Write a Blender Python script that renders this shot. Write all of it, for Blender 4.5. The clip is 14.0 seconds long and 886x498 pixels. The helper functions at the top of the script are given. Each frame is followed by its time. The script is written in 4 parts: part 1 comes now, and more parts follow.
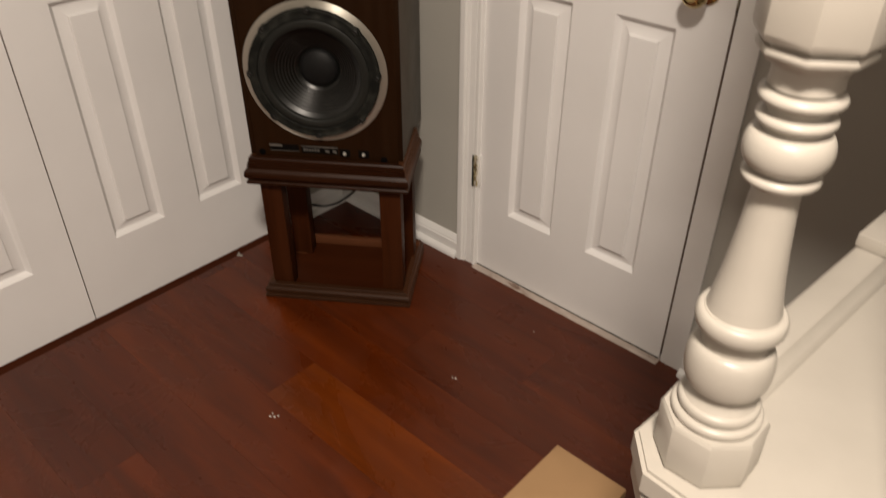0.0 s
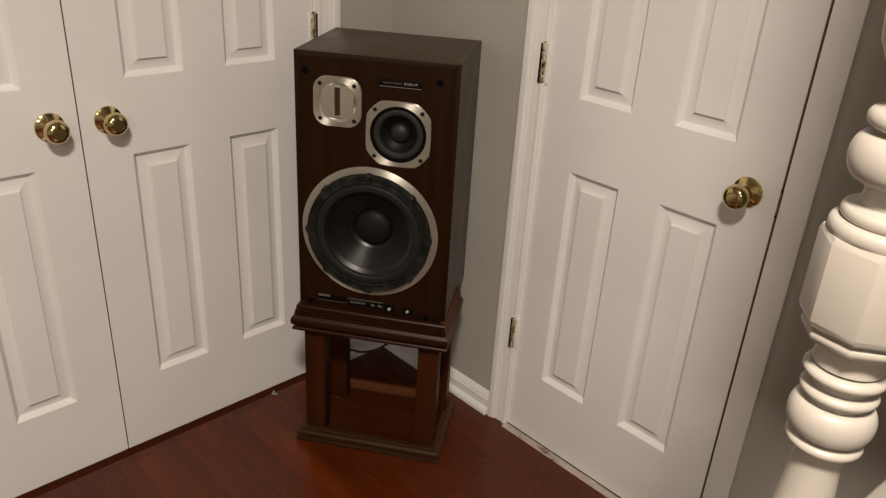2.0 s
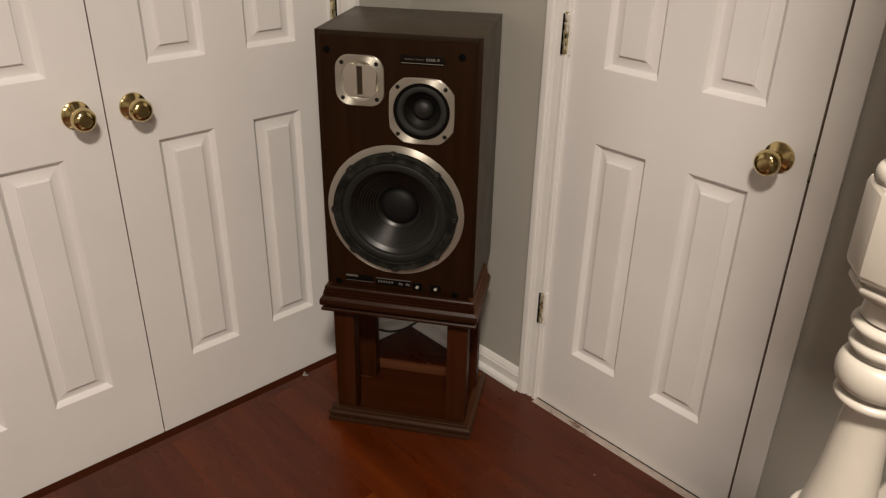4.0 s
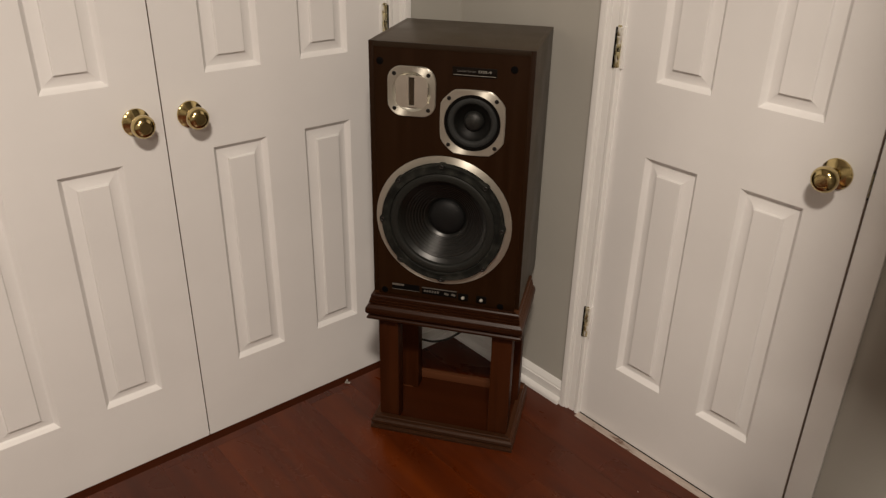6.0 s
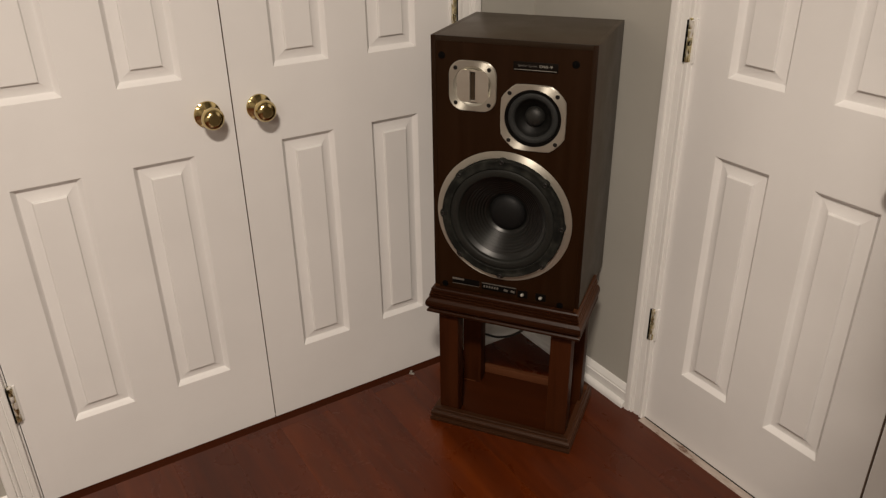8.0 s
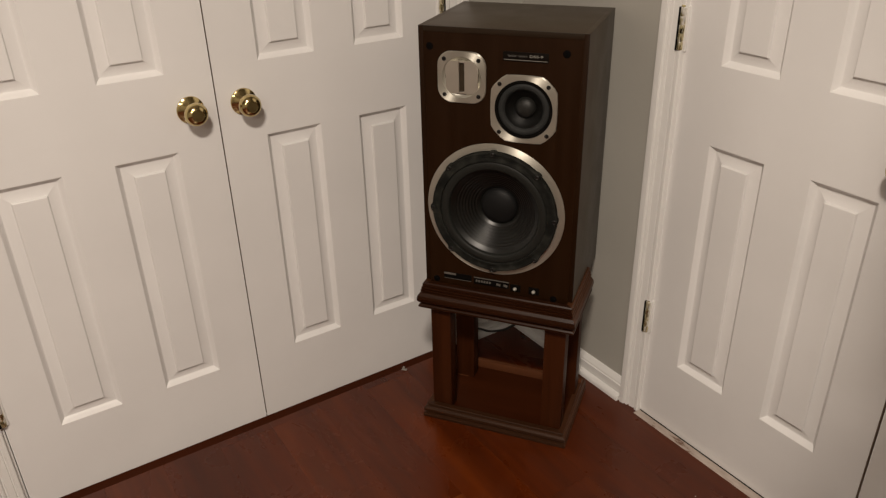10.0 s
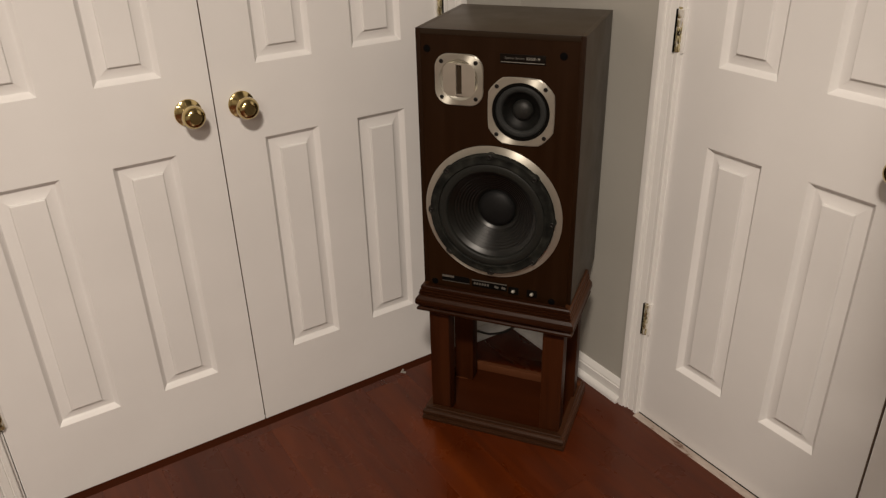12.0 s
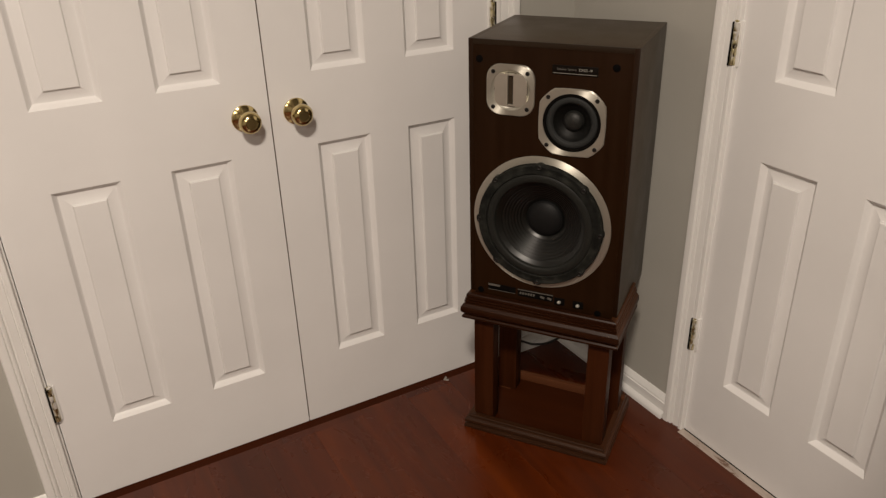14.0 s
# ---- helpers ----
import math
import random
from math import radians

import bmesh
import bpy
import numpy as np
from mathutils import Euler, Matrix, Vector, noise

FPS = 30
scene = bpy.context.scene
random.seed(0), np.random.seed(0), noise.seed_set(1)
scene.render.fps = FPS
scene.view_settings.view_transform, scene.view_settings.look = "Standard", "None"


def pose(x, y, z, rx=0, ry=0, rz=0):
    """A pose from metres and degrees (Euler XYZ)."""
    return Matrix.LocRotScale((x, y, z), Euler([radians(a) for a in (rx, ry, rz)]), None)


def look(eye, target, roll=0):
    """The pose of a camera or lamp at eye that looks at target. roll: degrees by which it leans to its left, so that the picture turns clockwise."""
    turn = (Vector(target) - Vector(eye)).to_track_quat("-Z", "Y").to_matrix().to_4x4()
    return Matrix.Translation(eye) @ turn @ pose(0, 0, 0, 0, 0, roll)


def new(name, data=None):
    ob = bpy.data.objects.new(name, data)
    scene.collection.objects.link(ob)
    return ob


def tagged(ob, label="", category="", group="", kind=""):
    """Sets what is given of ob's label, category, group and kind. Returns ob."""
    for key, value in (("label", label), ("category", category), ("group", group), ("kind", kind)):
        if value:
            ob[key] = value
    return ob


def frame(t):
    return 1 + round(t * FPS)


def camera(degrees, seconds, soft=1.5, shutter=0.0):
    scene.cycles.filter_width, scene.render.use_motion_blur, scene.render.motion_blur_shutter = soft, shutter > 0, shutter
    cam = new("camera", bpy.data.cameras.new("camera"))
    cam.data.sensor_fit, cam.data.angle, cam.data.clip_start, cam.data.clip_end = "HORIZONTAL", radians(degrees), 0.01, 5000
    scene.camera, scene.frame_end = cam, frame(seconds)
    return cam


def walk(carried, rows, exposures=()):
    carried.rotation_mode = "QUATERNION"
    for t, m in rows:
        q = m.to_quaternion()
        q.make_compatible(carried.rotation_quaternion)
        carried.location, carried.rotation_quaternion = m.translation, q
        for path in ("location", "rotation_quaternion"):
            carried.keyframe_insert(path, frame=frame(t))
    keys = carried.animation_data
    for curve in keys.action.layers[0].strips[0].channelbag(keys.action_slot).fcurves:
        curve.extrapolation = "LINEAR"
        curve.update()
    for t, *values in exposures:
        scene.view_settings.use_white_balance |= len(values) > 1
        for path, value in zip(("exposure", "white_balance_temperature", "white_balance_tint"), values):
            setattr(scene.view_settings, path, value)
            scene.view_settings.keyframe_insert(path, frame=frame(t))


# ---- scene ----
cam = camera(60.2, 14.0, soft=1.3, shutter=0.5)
PATH = [
    (0, (1.786, -1.455, 1.363), (0.678, -0.246, 0.218), 0.2),
    (0.5, (1.767, -1.484, 1.424), (0.582, -0.241, 0.397), 1.4),
    (1, (1.754, -1.491, 1.457), (0.509, -0.223, 0.539), 2.1),
    (1.5, (1.759, -1.48, 1.461), (0.491, -0.206, 0.584), 2.9),
    (2, (1.762, -1.487, 1.468), (0.484, -0.214, 0.605), 3.6),
    (2.5, (1.767, -1.492, 1.46), (0.478, -0.23, 0.596), 3.2),
    (3, (1.764, -1.491, 1.458), (0.465, -0.25, 0.577), 2.1),
    (3.2, (1.759, -1.493, 1.457), (0.457, -0.262, 0.57), 1.8),
    (5.3, (1.752, -1.502, 1.454), (0.457, -0.284, 0.537), 0.6),
    (5.5, (1.76, -1.506, 1.458), (0.45, -0.291, 0.559), 0.5),
    (6, (1.736, -1.527, 1.455), (0.368, -0.365, 0.572), 1.1),
    (6.5, (1.679, -1.528, 1.452), (0.313, -0.363, 0.57), 1.3),
    (7, (1.68, -1.517, 1.452), (0.294, -0.391, 0.552), 1.9),
    (7.5, (1.751, -1.462, 1.459), (0.278, -0.45, 0.561), 0.8),
    (8, (1.793, -1.438, 1.46), (0.277, -0.494, 0.558), -0.8),
    (10.5, (1.761, -1.419, 1.453), (0.27, -0.459, 0.527), -1.4),
    (11, (1.767, -1.416, 1.453), (0.267, -0.469, 0.529), -1.4),
    (11.5, (1.771, -1.415, 1.448), (0.273, -0.469, 0.521), -1.2),
    (12, (1.771, -1.41, 1.452), (0.271, -0.457, 0.536), -1.5),
    (12.5, (1.766, -1.41, 1.452), (0.262, -0.447, 0.551), -1.5),
    (13, (1.769, -1.409, 1.452), (0.254, -0.458, 0.558), -1.4),
    (13.5, (1.768, -1.425, 1.454), (0.226, -0.516, 0.561), -1.5),
    (14, (1.775, -1.426, 1.455), (0.207, -0.561, 0.563), -1.6),
]
walk(cam, [(t, look(eye, target, roll)) for t, eye, target, roll in PATH], [(0.0, 0.15), (0.5, 0.10), (1.0, 0.04), (2.0, 0.0), (14.0, 0.0)])


# ---- world, light ----
world = bpy.data.worlds.new("world")
scene.world = world
world.use_nodes = True
world.node_tree.nodes["Background"].inputs["Color"].default_value = (0.02, 0.018, 0.015, 1)
world.node_tree.nodes["Background"].inputs["Strength"].default_value = 0.2


def area_lamp(name, eye, target, size, watts, colour):
    data = bpy.data.lights.new(name, "AREA")
    data.shape, data.size, data.energy, data.color = "DISK", size, watts, colour
    ob = new(name, data)
    ob.matrix_world = look(eye, target)
    return ob


# a flush lamp on the ceiling above and behind the camera, and an unseen fill lamp added further down the hall
LAMP = (1.0, 0.868, 0.74)
area_lamp("ceiling_lamp", (2.00, -1.75, 2.62), (2.00, -1.75, 0.0), 0.30, 78, LAMP)
area_lamp("fill_lamp", (3.7, -3.3, 2.70), (3.2, -2.8, 0.0), 1.2, 50, LAMP)


# ---- materials ----
def make(name):
    m = bpy.data.materials.new(name)
    m.use_nodes = True
    nt = m.node_tree
    return m, nt, nt.nodes["Principled BSDF"]


def node(nt, kind, **values):
    n = nt.nodes.new(kind)
    for key, value in values.items():
        n.inputs[key].default_value = value
    return n


def ramp(nt, source, stops):
    r = nt.nodes.new("ShaderNodeValToRGB")
    while len(r.color_ramp.elements) < len(stops):
        r.color_ramp.elements.new(0.5)
    for e, (p, c) in zip(r.color_ramp.elements, stops):
        e.position, e.color = p, (*c, 1)
    nt.links.new(source, r.inputs["Fac"])
    return r.outputs["Color"]


def coords(nt, scale=(1, 1, 1), shift=0.0):
    """Object coordinates, stretched, and moved by a random amount from object to object."""
    tc = nt.nodes.new("ShaderNodeTexCoord")
    mp = nt.nodes.new("ShaderNodeMapping")
    mp.inputs["Scale"].default_value = scale
    nt.links.new(tc.outputs["Object"], mp.inputs["Vector"])
    if shift:
        info = nt.nodes.new("ShaderNodeObjectInfo")
        mul = node(nt, "ShaderNodeMath")
        mul.operation = "MULTIPLY"
        mul.inputs[1].default_value = shift
        nt.links.new(info.outputs["Random"], mul.inputs[0])
        nt.links.new(mul.outputs[0], mp.inputs["Location"])
    return mp.outputs["Vector"]


def noise_of(nt, vector, scale, detail=4.0, rough=0.55, distortion=0.0):
    n = node(nt, "ShaderNodeTexNoise", Scale=scale, Detail=detail, Roughness=rough, Distortion=distortion)
    nt.links.new(vector, n.inputs["Vector"])
    return n.outputs["Fac"]


def bump(nt, bsdf, height, strength, distance):
    b = node(nt, "ShaderNodeBump", Strength=strength, Distance=distance)
    nt.links.new(height, b.inputs["Height"])
    nt.links.new(b.outputs["Normal"], bsdf.inputs["Normal"])


def spread(nt, fac, low, high, socket):
    r = node(nt, "ShaderNodeMapRange")
    r.inputs["From Min"].default_value, r.inputs["From Max"].default_value = 0.3, 0.7
    r.inputs["To Min"].default_value, r.inputs["To Max"].default_value = low, high
    nt.links.new(fac, r.inputs["Value"])
    nt.links.new(r.outputs["Result"], socket)


def paint(name, dark, light, rough, grain=350.0, strength=0.06, spot=2.5):
    """Rolled or brushed paint: faint large-scale toning, fine orange-peel relief."""
    m, nt, b = make(name)
    v = coords(nt)
    big = noise_of(nt, v, spot, 5.0)
    nt.links.new(ramp(nt, big, [(0.3, dark), (0.7, light)]), b.inputs["Base Color"])
    fine = noise_of(nt, v, grain, 2.0)
    spread(nt, big, rough - 0.05, rough + 0.06, b.inputs["Roughness"])
    bump(nt, b, fine, strength, 0.002)
    return m


def wood(name, stops, along, rough, grain=1.0, shift=11.0, coat=0.0, strength=0.08, spec=0.25):
    """Wood whose grain runs along one axis of its object."""
    m, nt, b = make(name)
    fine, wide = [34.0 * grain] * 3, [7.0 * grain] * 3
    fine[along], wide[along] = 1.6 * grain, 0.9 * grain
    a = noise_of(nt, coords(nt, wide, shift), 1.0, 4.0, 0.6, 0.8)
    c = noise_of(nt, coords(nt, fine, shift), 1.6, 6.0, 0.65, 0.4)
    mix = node(nt, "ShaderNodeMath")
    mix.operation = "MULTIPLY_ADD"
    mix.inputs[1].default_value = 0.55
    nt.links.new(c, mix.inputs[0])
    half = node(nt, "ShaderNodeMath")
    half.operation = "MULTIPLY"
    half.inputs[1].default_value = 0.45
    nt.links.new(a, half.inputs[0])
    nt.links.new(half.outputs[0], mix.inputs[2])
    col = ramp(nt, mix.outputs[0], stops)
    nt.links.new(col, b.inputs["Base Color"])
    spread(nt, c, rough - 0.05, rough + 0.1, b.inputs["Roughness"])
    b.inputs["Coat Weight"].default_value = coat
    b.inputs["Specular IOR Level"].default_value = spec
    b.inputs["Coat Roughness"].default_value = 0.12
    bump(nt, b, c, strength, 0.001)
    return m, nt, b, col


def metal(name, colour, rough):
    m, nt, b = make(name)
    b.inputs["Metallic"].default_value = 1.0
    n = noise_of(nt, coords(nt), 60.0, 4.0)
    dark = tuple(0.96 * c for c in colour)
    nt.links.new(ramp(nt, n, [(0.3, dark), (0.7, colour)]), b.inputs["Base Color"])
    spread(nt, n, max(0.03, rough - 0.015), rough + 0.015, b.inputs["Roughness"])
    return m


def plain(name, colour, rough, spec=0.5, grain=220.0, strength=0.1):
    m, nt, b = make(name)
    n = noise_of(nt, coords(nt), grain, 3.0)
    nt.links.new(ramp(nt, n, [(0.3, tuple(0.8 * c for c in colour)), (0.7, tuple(min(1, 1.12 * c) for c in colour))]), b.inputs["Base Color"])
    b.inputs["Roughness"].default_value = rough
    b.inputs["Specular IOR Level"].default_value = spec
    bump(nt, b, n, strength, 0.001)
    return m


WALL = paint("wall paint", (0.385, 0.371, 0.333), (0.425, 0.411, 0.371), 0.7, 260, 0.18, 1.7)
CEILING = paint("ceiling paint", (0.72, 0.71, 0.68), (0.78, 0.77, 0.74), 0.85, 180, 0.3)
DOOR = paint("door paint", (0.74, 0.73, 0.72), (0.80, 0.79, 0.78), 0.42, 420, 0.05)
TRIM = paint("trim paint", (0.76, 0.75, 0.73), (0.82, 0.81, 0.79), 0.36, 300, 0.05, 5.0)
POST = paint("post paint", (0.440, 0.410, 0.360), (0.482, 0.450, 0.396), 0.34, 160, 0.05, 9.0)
DARK = plain("closet dark", (0.05, 0.045, 0.04), 0.9)
SUB = plain("subfloor", (0.03, 0.015, 0.01), 0.8)
BRASS = metal("polished brass", (0.58, 0.465, 0.225), 0.12)


def smeared_brass():
    """Tarnished brass, dark in places, with white paint dragged over it."""
    m, nt, b = make("paint-smeared brass")
    n = noise_of(nt, coords(nt, (1, 1, 0.30), 9.0), 90.0, 2.0)
    dull = noise_of(nt, coords(nt, (1, 1, 0.45), 5.0), 130.0, 3.0)
    base = ramp(nt, dull, [(0.38, (0.030, 0.024, 0.012)), (0.46, (0.50, 0.43, 0.22)), (0.66, (0.80, 0.73, 0.50))])
    mask = ramp(nt, n, [(0.49, (0, 0, 0)), (0.55, (0.9, 0.9, 0.9))])
    mix = nt.nodes.new("ShaderNodeMix")
    mix.data_type = "RGBA"
    nt.links.new(base, mix.inputs[6])
    mix.inputs[7].default_value = (0.76, 0.74, 0.70, 1)
    nt.links.new(mask, mix.inputs[0])
    nt.links.new(mix.outputs[2], b.inputs["Base Color"])
    spread(nt, n, 1.0, 0.2, b.inputs["Metallic"])
    b.inputs["Roughness"].default_value = 0.20
    bump(nt, b, n, 0.3, 0.002)
    return m


def make_sill():
    """Pale painted sill, chipped through to brown along the floor."""
    m, nt, b = make("worn sill paint")
    chips = noise_of(nt, coords(nt, (0.35, 1.0, 1.0), 4.0), 55.0, 4.0)
    nt.links.new(ramp(nt, chips, [(0.33, (0.14, 0.075, 0.048)), (0.40, (0.37, 0.305, 0.260)), (0.70, (0.50, 0.435, 0.385))]), b.inputs["Base Color"])
    b.inputs["Roughness"].default_value = 0.65
    bump(nt, b, chips, 0.4, 0.002)
    return m


OLDBRASS = smeared_brass()


def spun_metal(name, colour, rough, axis):
    """Aluminium turned on a lathe: fine rings about one axis of its object, which stretch the highlights."""
    m = metal(name, colour, rough)
    nt = m.node_tree
    b = nt.nodes["Principled BSDF"]
    tangent = nt.nodes.new("ShaderNodeTangent")
    tangent.direction_type, tangent.axis = "RADIAL", axis
    nt.links.new(tangent.outputs["Tangent"], b.inputs["Tangent"])
    b.inputs["Anisotropic"].default_value, b.inputs["Anisotropic Rotation"].default_value = 0.95, 0.25
    b.inputs["Metallic"].default_value = 0.78
    return m


RINGMETAL = spun_metal("turned aluminium ring", (0.56, 0.535, 0.465), 0.46, "Z")
PLATEMETAL = spun_metal("turned aluminium plate", (0.55, 0.525, 0.455), 0.46, "Y")
STEEL = metal("satin aluminium", (0.62, 0.605, 0.535), 0.35)
STEEL.node_tree.nodes["Principled BSDF"].inputs["Metallic"].default_value = 0.82
RIBBON = metal("tweeter satin metal", (0.66, 0.63, 0.56), 0.46)
SCREW = plain("black screw", (0.010, 0.009, 0.008), 0.35, 0.3)
RUBBER = plain("woofer rubber", (0.0135, 0.0140, 0.0122), 0.50, 0.24)
CONE = plain("woofer cone paper", (0.0038, 0.0041, 0.0034), 0.34, 0.50, 140, 0.10)


def gasket_fibre():
    """Pressed grey-black fibre, with reflections painted in as cloudy paler patches."""
    m, nt, b = make("woofer gasket fibre")
    v = coords(nt)
    n = noise_of(nt, v, 38.0, 3.0)
    nt.links.new(ramp(nt, n, [(0.34, (0.0050, 0.0052, 0.0045)), (0.52, (0.0120, 0.0124, 0.0105)), (0.70, (0.0260, 0.0265, 0.0225))]), b.inputs["Base Color"])
    b.inputs["Roughness"].default_value, b.inputs["Specular IOR Level"].default_value = 0.66, 0.12
    bump(nt, b, noise_of(nt, v, 120.0, 3.0), 0.3, 0.001)
    return m


GASKET = gasket_fibre()
MIDCONE = plain("midrange cone", (0.0040, 0.0040, 0.0035), 0.50, 0.20, 300, 0.1)
DUSTCAP = plain("dust cap felt", (0.007, 0.007, 0.007), 0.55, 0.2)
MIDSURR = plain("grey cloth surround", (0.021, 0.0220, 0.0215), 0.62, 0.22, 300, 0.2)
MESHCAP = plain("midrange dome", (0.014, 0.014, 0.0125), 0.46, 0.35, 500, 0.5)
SLOT = plain("dull slot lining", (0.034, 0.023, 0.013), 0.6, 0.2)
SOCKET = plain("socket rubber", (0.0022, 0.002, 0.002), 0.7, 0.05)
PLATEBLACK = plain("name plate lacquer", (0.0060, 0.0042, 0.0030), 0.45, 0.08)
BLACK = plain("black plastic", (0.0040, 0.0036, 0.0032), 0.35, 0.08)
SILVER = plain("silver print", (0.30, 0.285, 0.25), 0.45)
LEVER = plain("pale lever plastic", (0.40, 0.385, 0.34), 0.32, 0.5)
DIMPRINT = plain("worn grey print", (0.11, 0.10, 0.088), 0.5)
CABLE = plain("cable sheath", (0.012, 0.012, 0.012), 0.5)
CLIP = plain("clouded plastic", (0.30, 0.28, 0.25), 0.4)
PLASTER = plain("white crumb", (0.50, 0.47, 0.42), 0.8)
CARDBOARD = paint("cardboard", (0.315, 0.188, 0.088), (0.352, 0.212, 0.102), 0.85, 300, 0.05, 12.0)
CAULK = make_sill()
BAFFLE = wood("walnut baffle", [(0.30, (0.0118, 0.0043, 0.0010)), (0.5, (0.0156, 0.0057, 0.0013)), (0.72, (0.0200, 0.0076, 0.0018))], 2, 0.36, 1.0, 0.0, 0.0, 0.03, 0.17)[0]
CABINET = paint("vinyl cabinet", (0.0430, 0.0290, 0.0160), (0.0500, 0.0340, 0.0190), 0.40, 500, 0.02, 9.0)
CABINET.node_tree.nodes["Principled BSDF"].inputs["Specular IOR Level"].default_value = 0.34
EDGEWOOD = wood("walnut front edge", [(0.30, (0.0112, 0.0042, 0.0011)), (0.5, (0.0148, 0.0056, 0.0014)), (0.72, (0.0190, 0.0074, 0.0019))], 2, 0.40, 1.0, 0.0, 0.0, 0.03, 0.15)[0]
EDGETOP = wood("brown front edge", [(0.3, (0.0170, 0.0098, 0.0050)), (0.5, (0.0205, 0.0120, 0.0062)), (0.72, (0.0240, 0.0145, 0.0076))], 0, 0.42, 1.0, 0.0, 0.0, 0.02, 0.18)[0]
STANDX = wood("mahogany across", [(0.3, (0.0085, 0.0025, 0.0008)), (0.5, (0.0180, 0.0052, 0.0014)), (0.72, (0.0300, 0.0092, 0.0024))], 0, 0.28, 0.9, 3.0, spec=0.36)[0]
# lighter than the tray's wood: dust, and highlights put into the base's colour
STANDBASE = wood("dusty, lit mahogany base", [(0.3, (0.0150, 0.0056, 0.0022)), (0.5, (0.0300, 0.0112, 0.0042)), (0.72, (0.0470, 0.0180, 0.0068))], 0, 0.34, 0.9, 3.0, spec=0.34)[0]
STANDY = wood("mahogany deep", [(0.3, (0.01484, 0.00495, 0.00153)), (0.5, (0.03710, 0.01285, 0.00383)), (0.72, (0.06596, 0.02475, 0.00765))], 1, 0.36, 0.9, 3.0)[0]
STRIP = wood("closet shade strip", [(0.3, (0.025, 0.0050, 0.0012)), (0.5, (0.037, 0.0074, 0.0015)), (0.72, (0.052, 0.0108, 0.0022))], 1, 0.60, 0.5, 3.0, spec=0.06)[0]
SEAMWOOD = wood("brown seam edge", [(0.3, (0.09, 0.062, 0.043)), (0.5, (0.13, 0.093, 0.066)), (0.72, (0.17, 0.125, 0.090))], 2, 0.7)[0]
STANDPALE = wood("pale reddish wood", [(0.3, (0.0680, 0.0215, 0.0079)), (0.5, (0.0910, 0.0300, 0.0111)), (0.72, (0.1190, 0.0419, 0.0159))], 0, 0.5, 0.9, 3.0)[0]
STANDBOARD = wood("reddish base board", [(0.3, (0.0270, 0.0062, 0.0015)), (0.5, (0.0370, 0.0086, 0.0020)), (0.72, (0.0490, 0.0120, 0.0030))], 0, 0.42, 0.9, 3.0, spec=0.10)[0]
STANDLITY = wood("lit-tone side wood", [(0.3, (0.0279, 0.0096, 0.0036)), (0.5, (0.0527, 0.0186, 0.0068)), (0.72, (0.0775, 0.0291, 0.0112))], 1, 0.42, 0.9, 3.0)[0]
STANDZ = wood("mahogany upright", [(0.3, (0.0240, 0.0064, 0.0018)), (0.5, (0.0420, 0.0114, 0.0032)), (0.72, (0.0600, 0.0172, 0.0048))], 2, 0.42, 0.9, 3.0, spec=0.10)[0]


def floor_wood(name, amber):
    """Red-brown laminate: long grain, broad clouds of orange and umber along each board, a satin finish that hazes over in smears."""
    m, nt, b, col = wood(name, [(x, (r * amber[0], g * amber[1], c * amber[2])) for x, (r, g, c) in ((0.28, (0.043, 0.0069, 0.0008)), (0.46, (0.067, 0.0110, 0.0011)), (0.60, (0.088, 0.0156, 0.0014)), (0.78, (0.114, 0.0222, 0.0020)))], 0, 0.30, 0.30, 40.0, 0.0, 0.02)
    info = nt.nodes.new("ShaderNodeObjectInfo")
    tone = ramp(nt, info.outputs["Random"], [(0.0, (0.94, 0.95, 0.98)), (0.5, (0.99, 0.99, 1.0)), (1.0, (1.08, 1.10, 1.02))])
    clouds = noise_of(nt, coords(nt, (0.45, 3.3, 1.0), 23.0), 4.2, 4.0, 0.55, 0.9)
    cloud = ramp(nt, clouds, [(0.32, (0.74, 0.76, 0.90)), (0.50, (0.96, 0.96, 1.0)), (0.72, (1.24, 1.24, 1.05))])
    last = col
    for shade in (cloud, tone):
        mul = nt.nodes.new("ShaderNodeMix")
        mul.data_type, mul.blend_type = "RGBA", "MULTIPLY"
        mul.inputs[0].default_value = 1.0
        nt.links.new(last, mul.inputs[6])
        nt.links.new(shade, mul.inputs[7])
        last = mul.outputs[2]
    nt.links.new(last, b.inputs["Base Color"])
    smear = noise_of(nt, coords(nt, (1.4, 2.2, 1.0), 17.0), 2.6, 5.0, 0.6, 1.2)
    spread(nt, smear, 0.16, 0.46, b.inputs["Roughness"])
    b.inputs["Specular IOR Level"].default_value = 0.42
    return m


FLOORWOOD = floor_wood("cherry floorboards", (1.0, 1.0, 1.0))
AMBERWOOD = floor_wood("amber floorboards", (1.40, 1.56, 1.08))


# ---- mesh helpers ----
def mesh(name, bm, material, smooth=0.0):
    """A mesh from bm; edges flatter than smooth degrees are shaded smooth."""
    bmesh.ops.recalc_face_normals(bm, faces=bm.faces[:])
    me = bpy.data.meshes.new(name)
    if smooth:
        for f in bm.faces:
            f.smooth = True
        for e in bm.edges:
            if len(e.link_faces) == 2 and e.calc_face_angle(0.0) > radians(smooth):
                e.smooth = False
    bm.to_mesh(me)
    bm.free()
    me.materials.append(material)
    return me


def part(name, bm, material, parent=None, label="", at=None, smooth=35.0):
    ob = new(name, mesh(name, bm, material, smooth))
    if parent:
        ob.parent = parent
    if at is not None:
        ob.matrix_basis = at
    return tagged(ob, label)


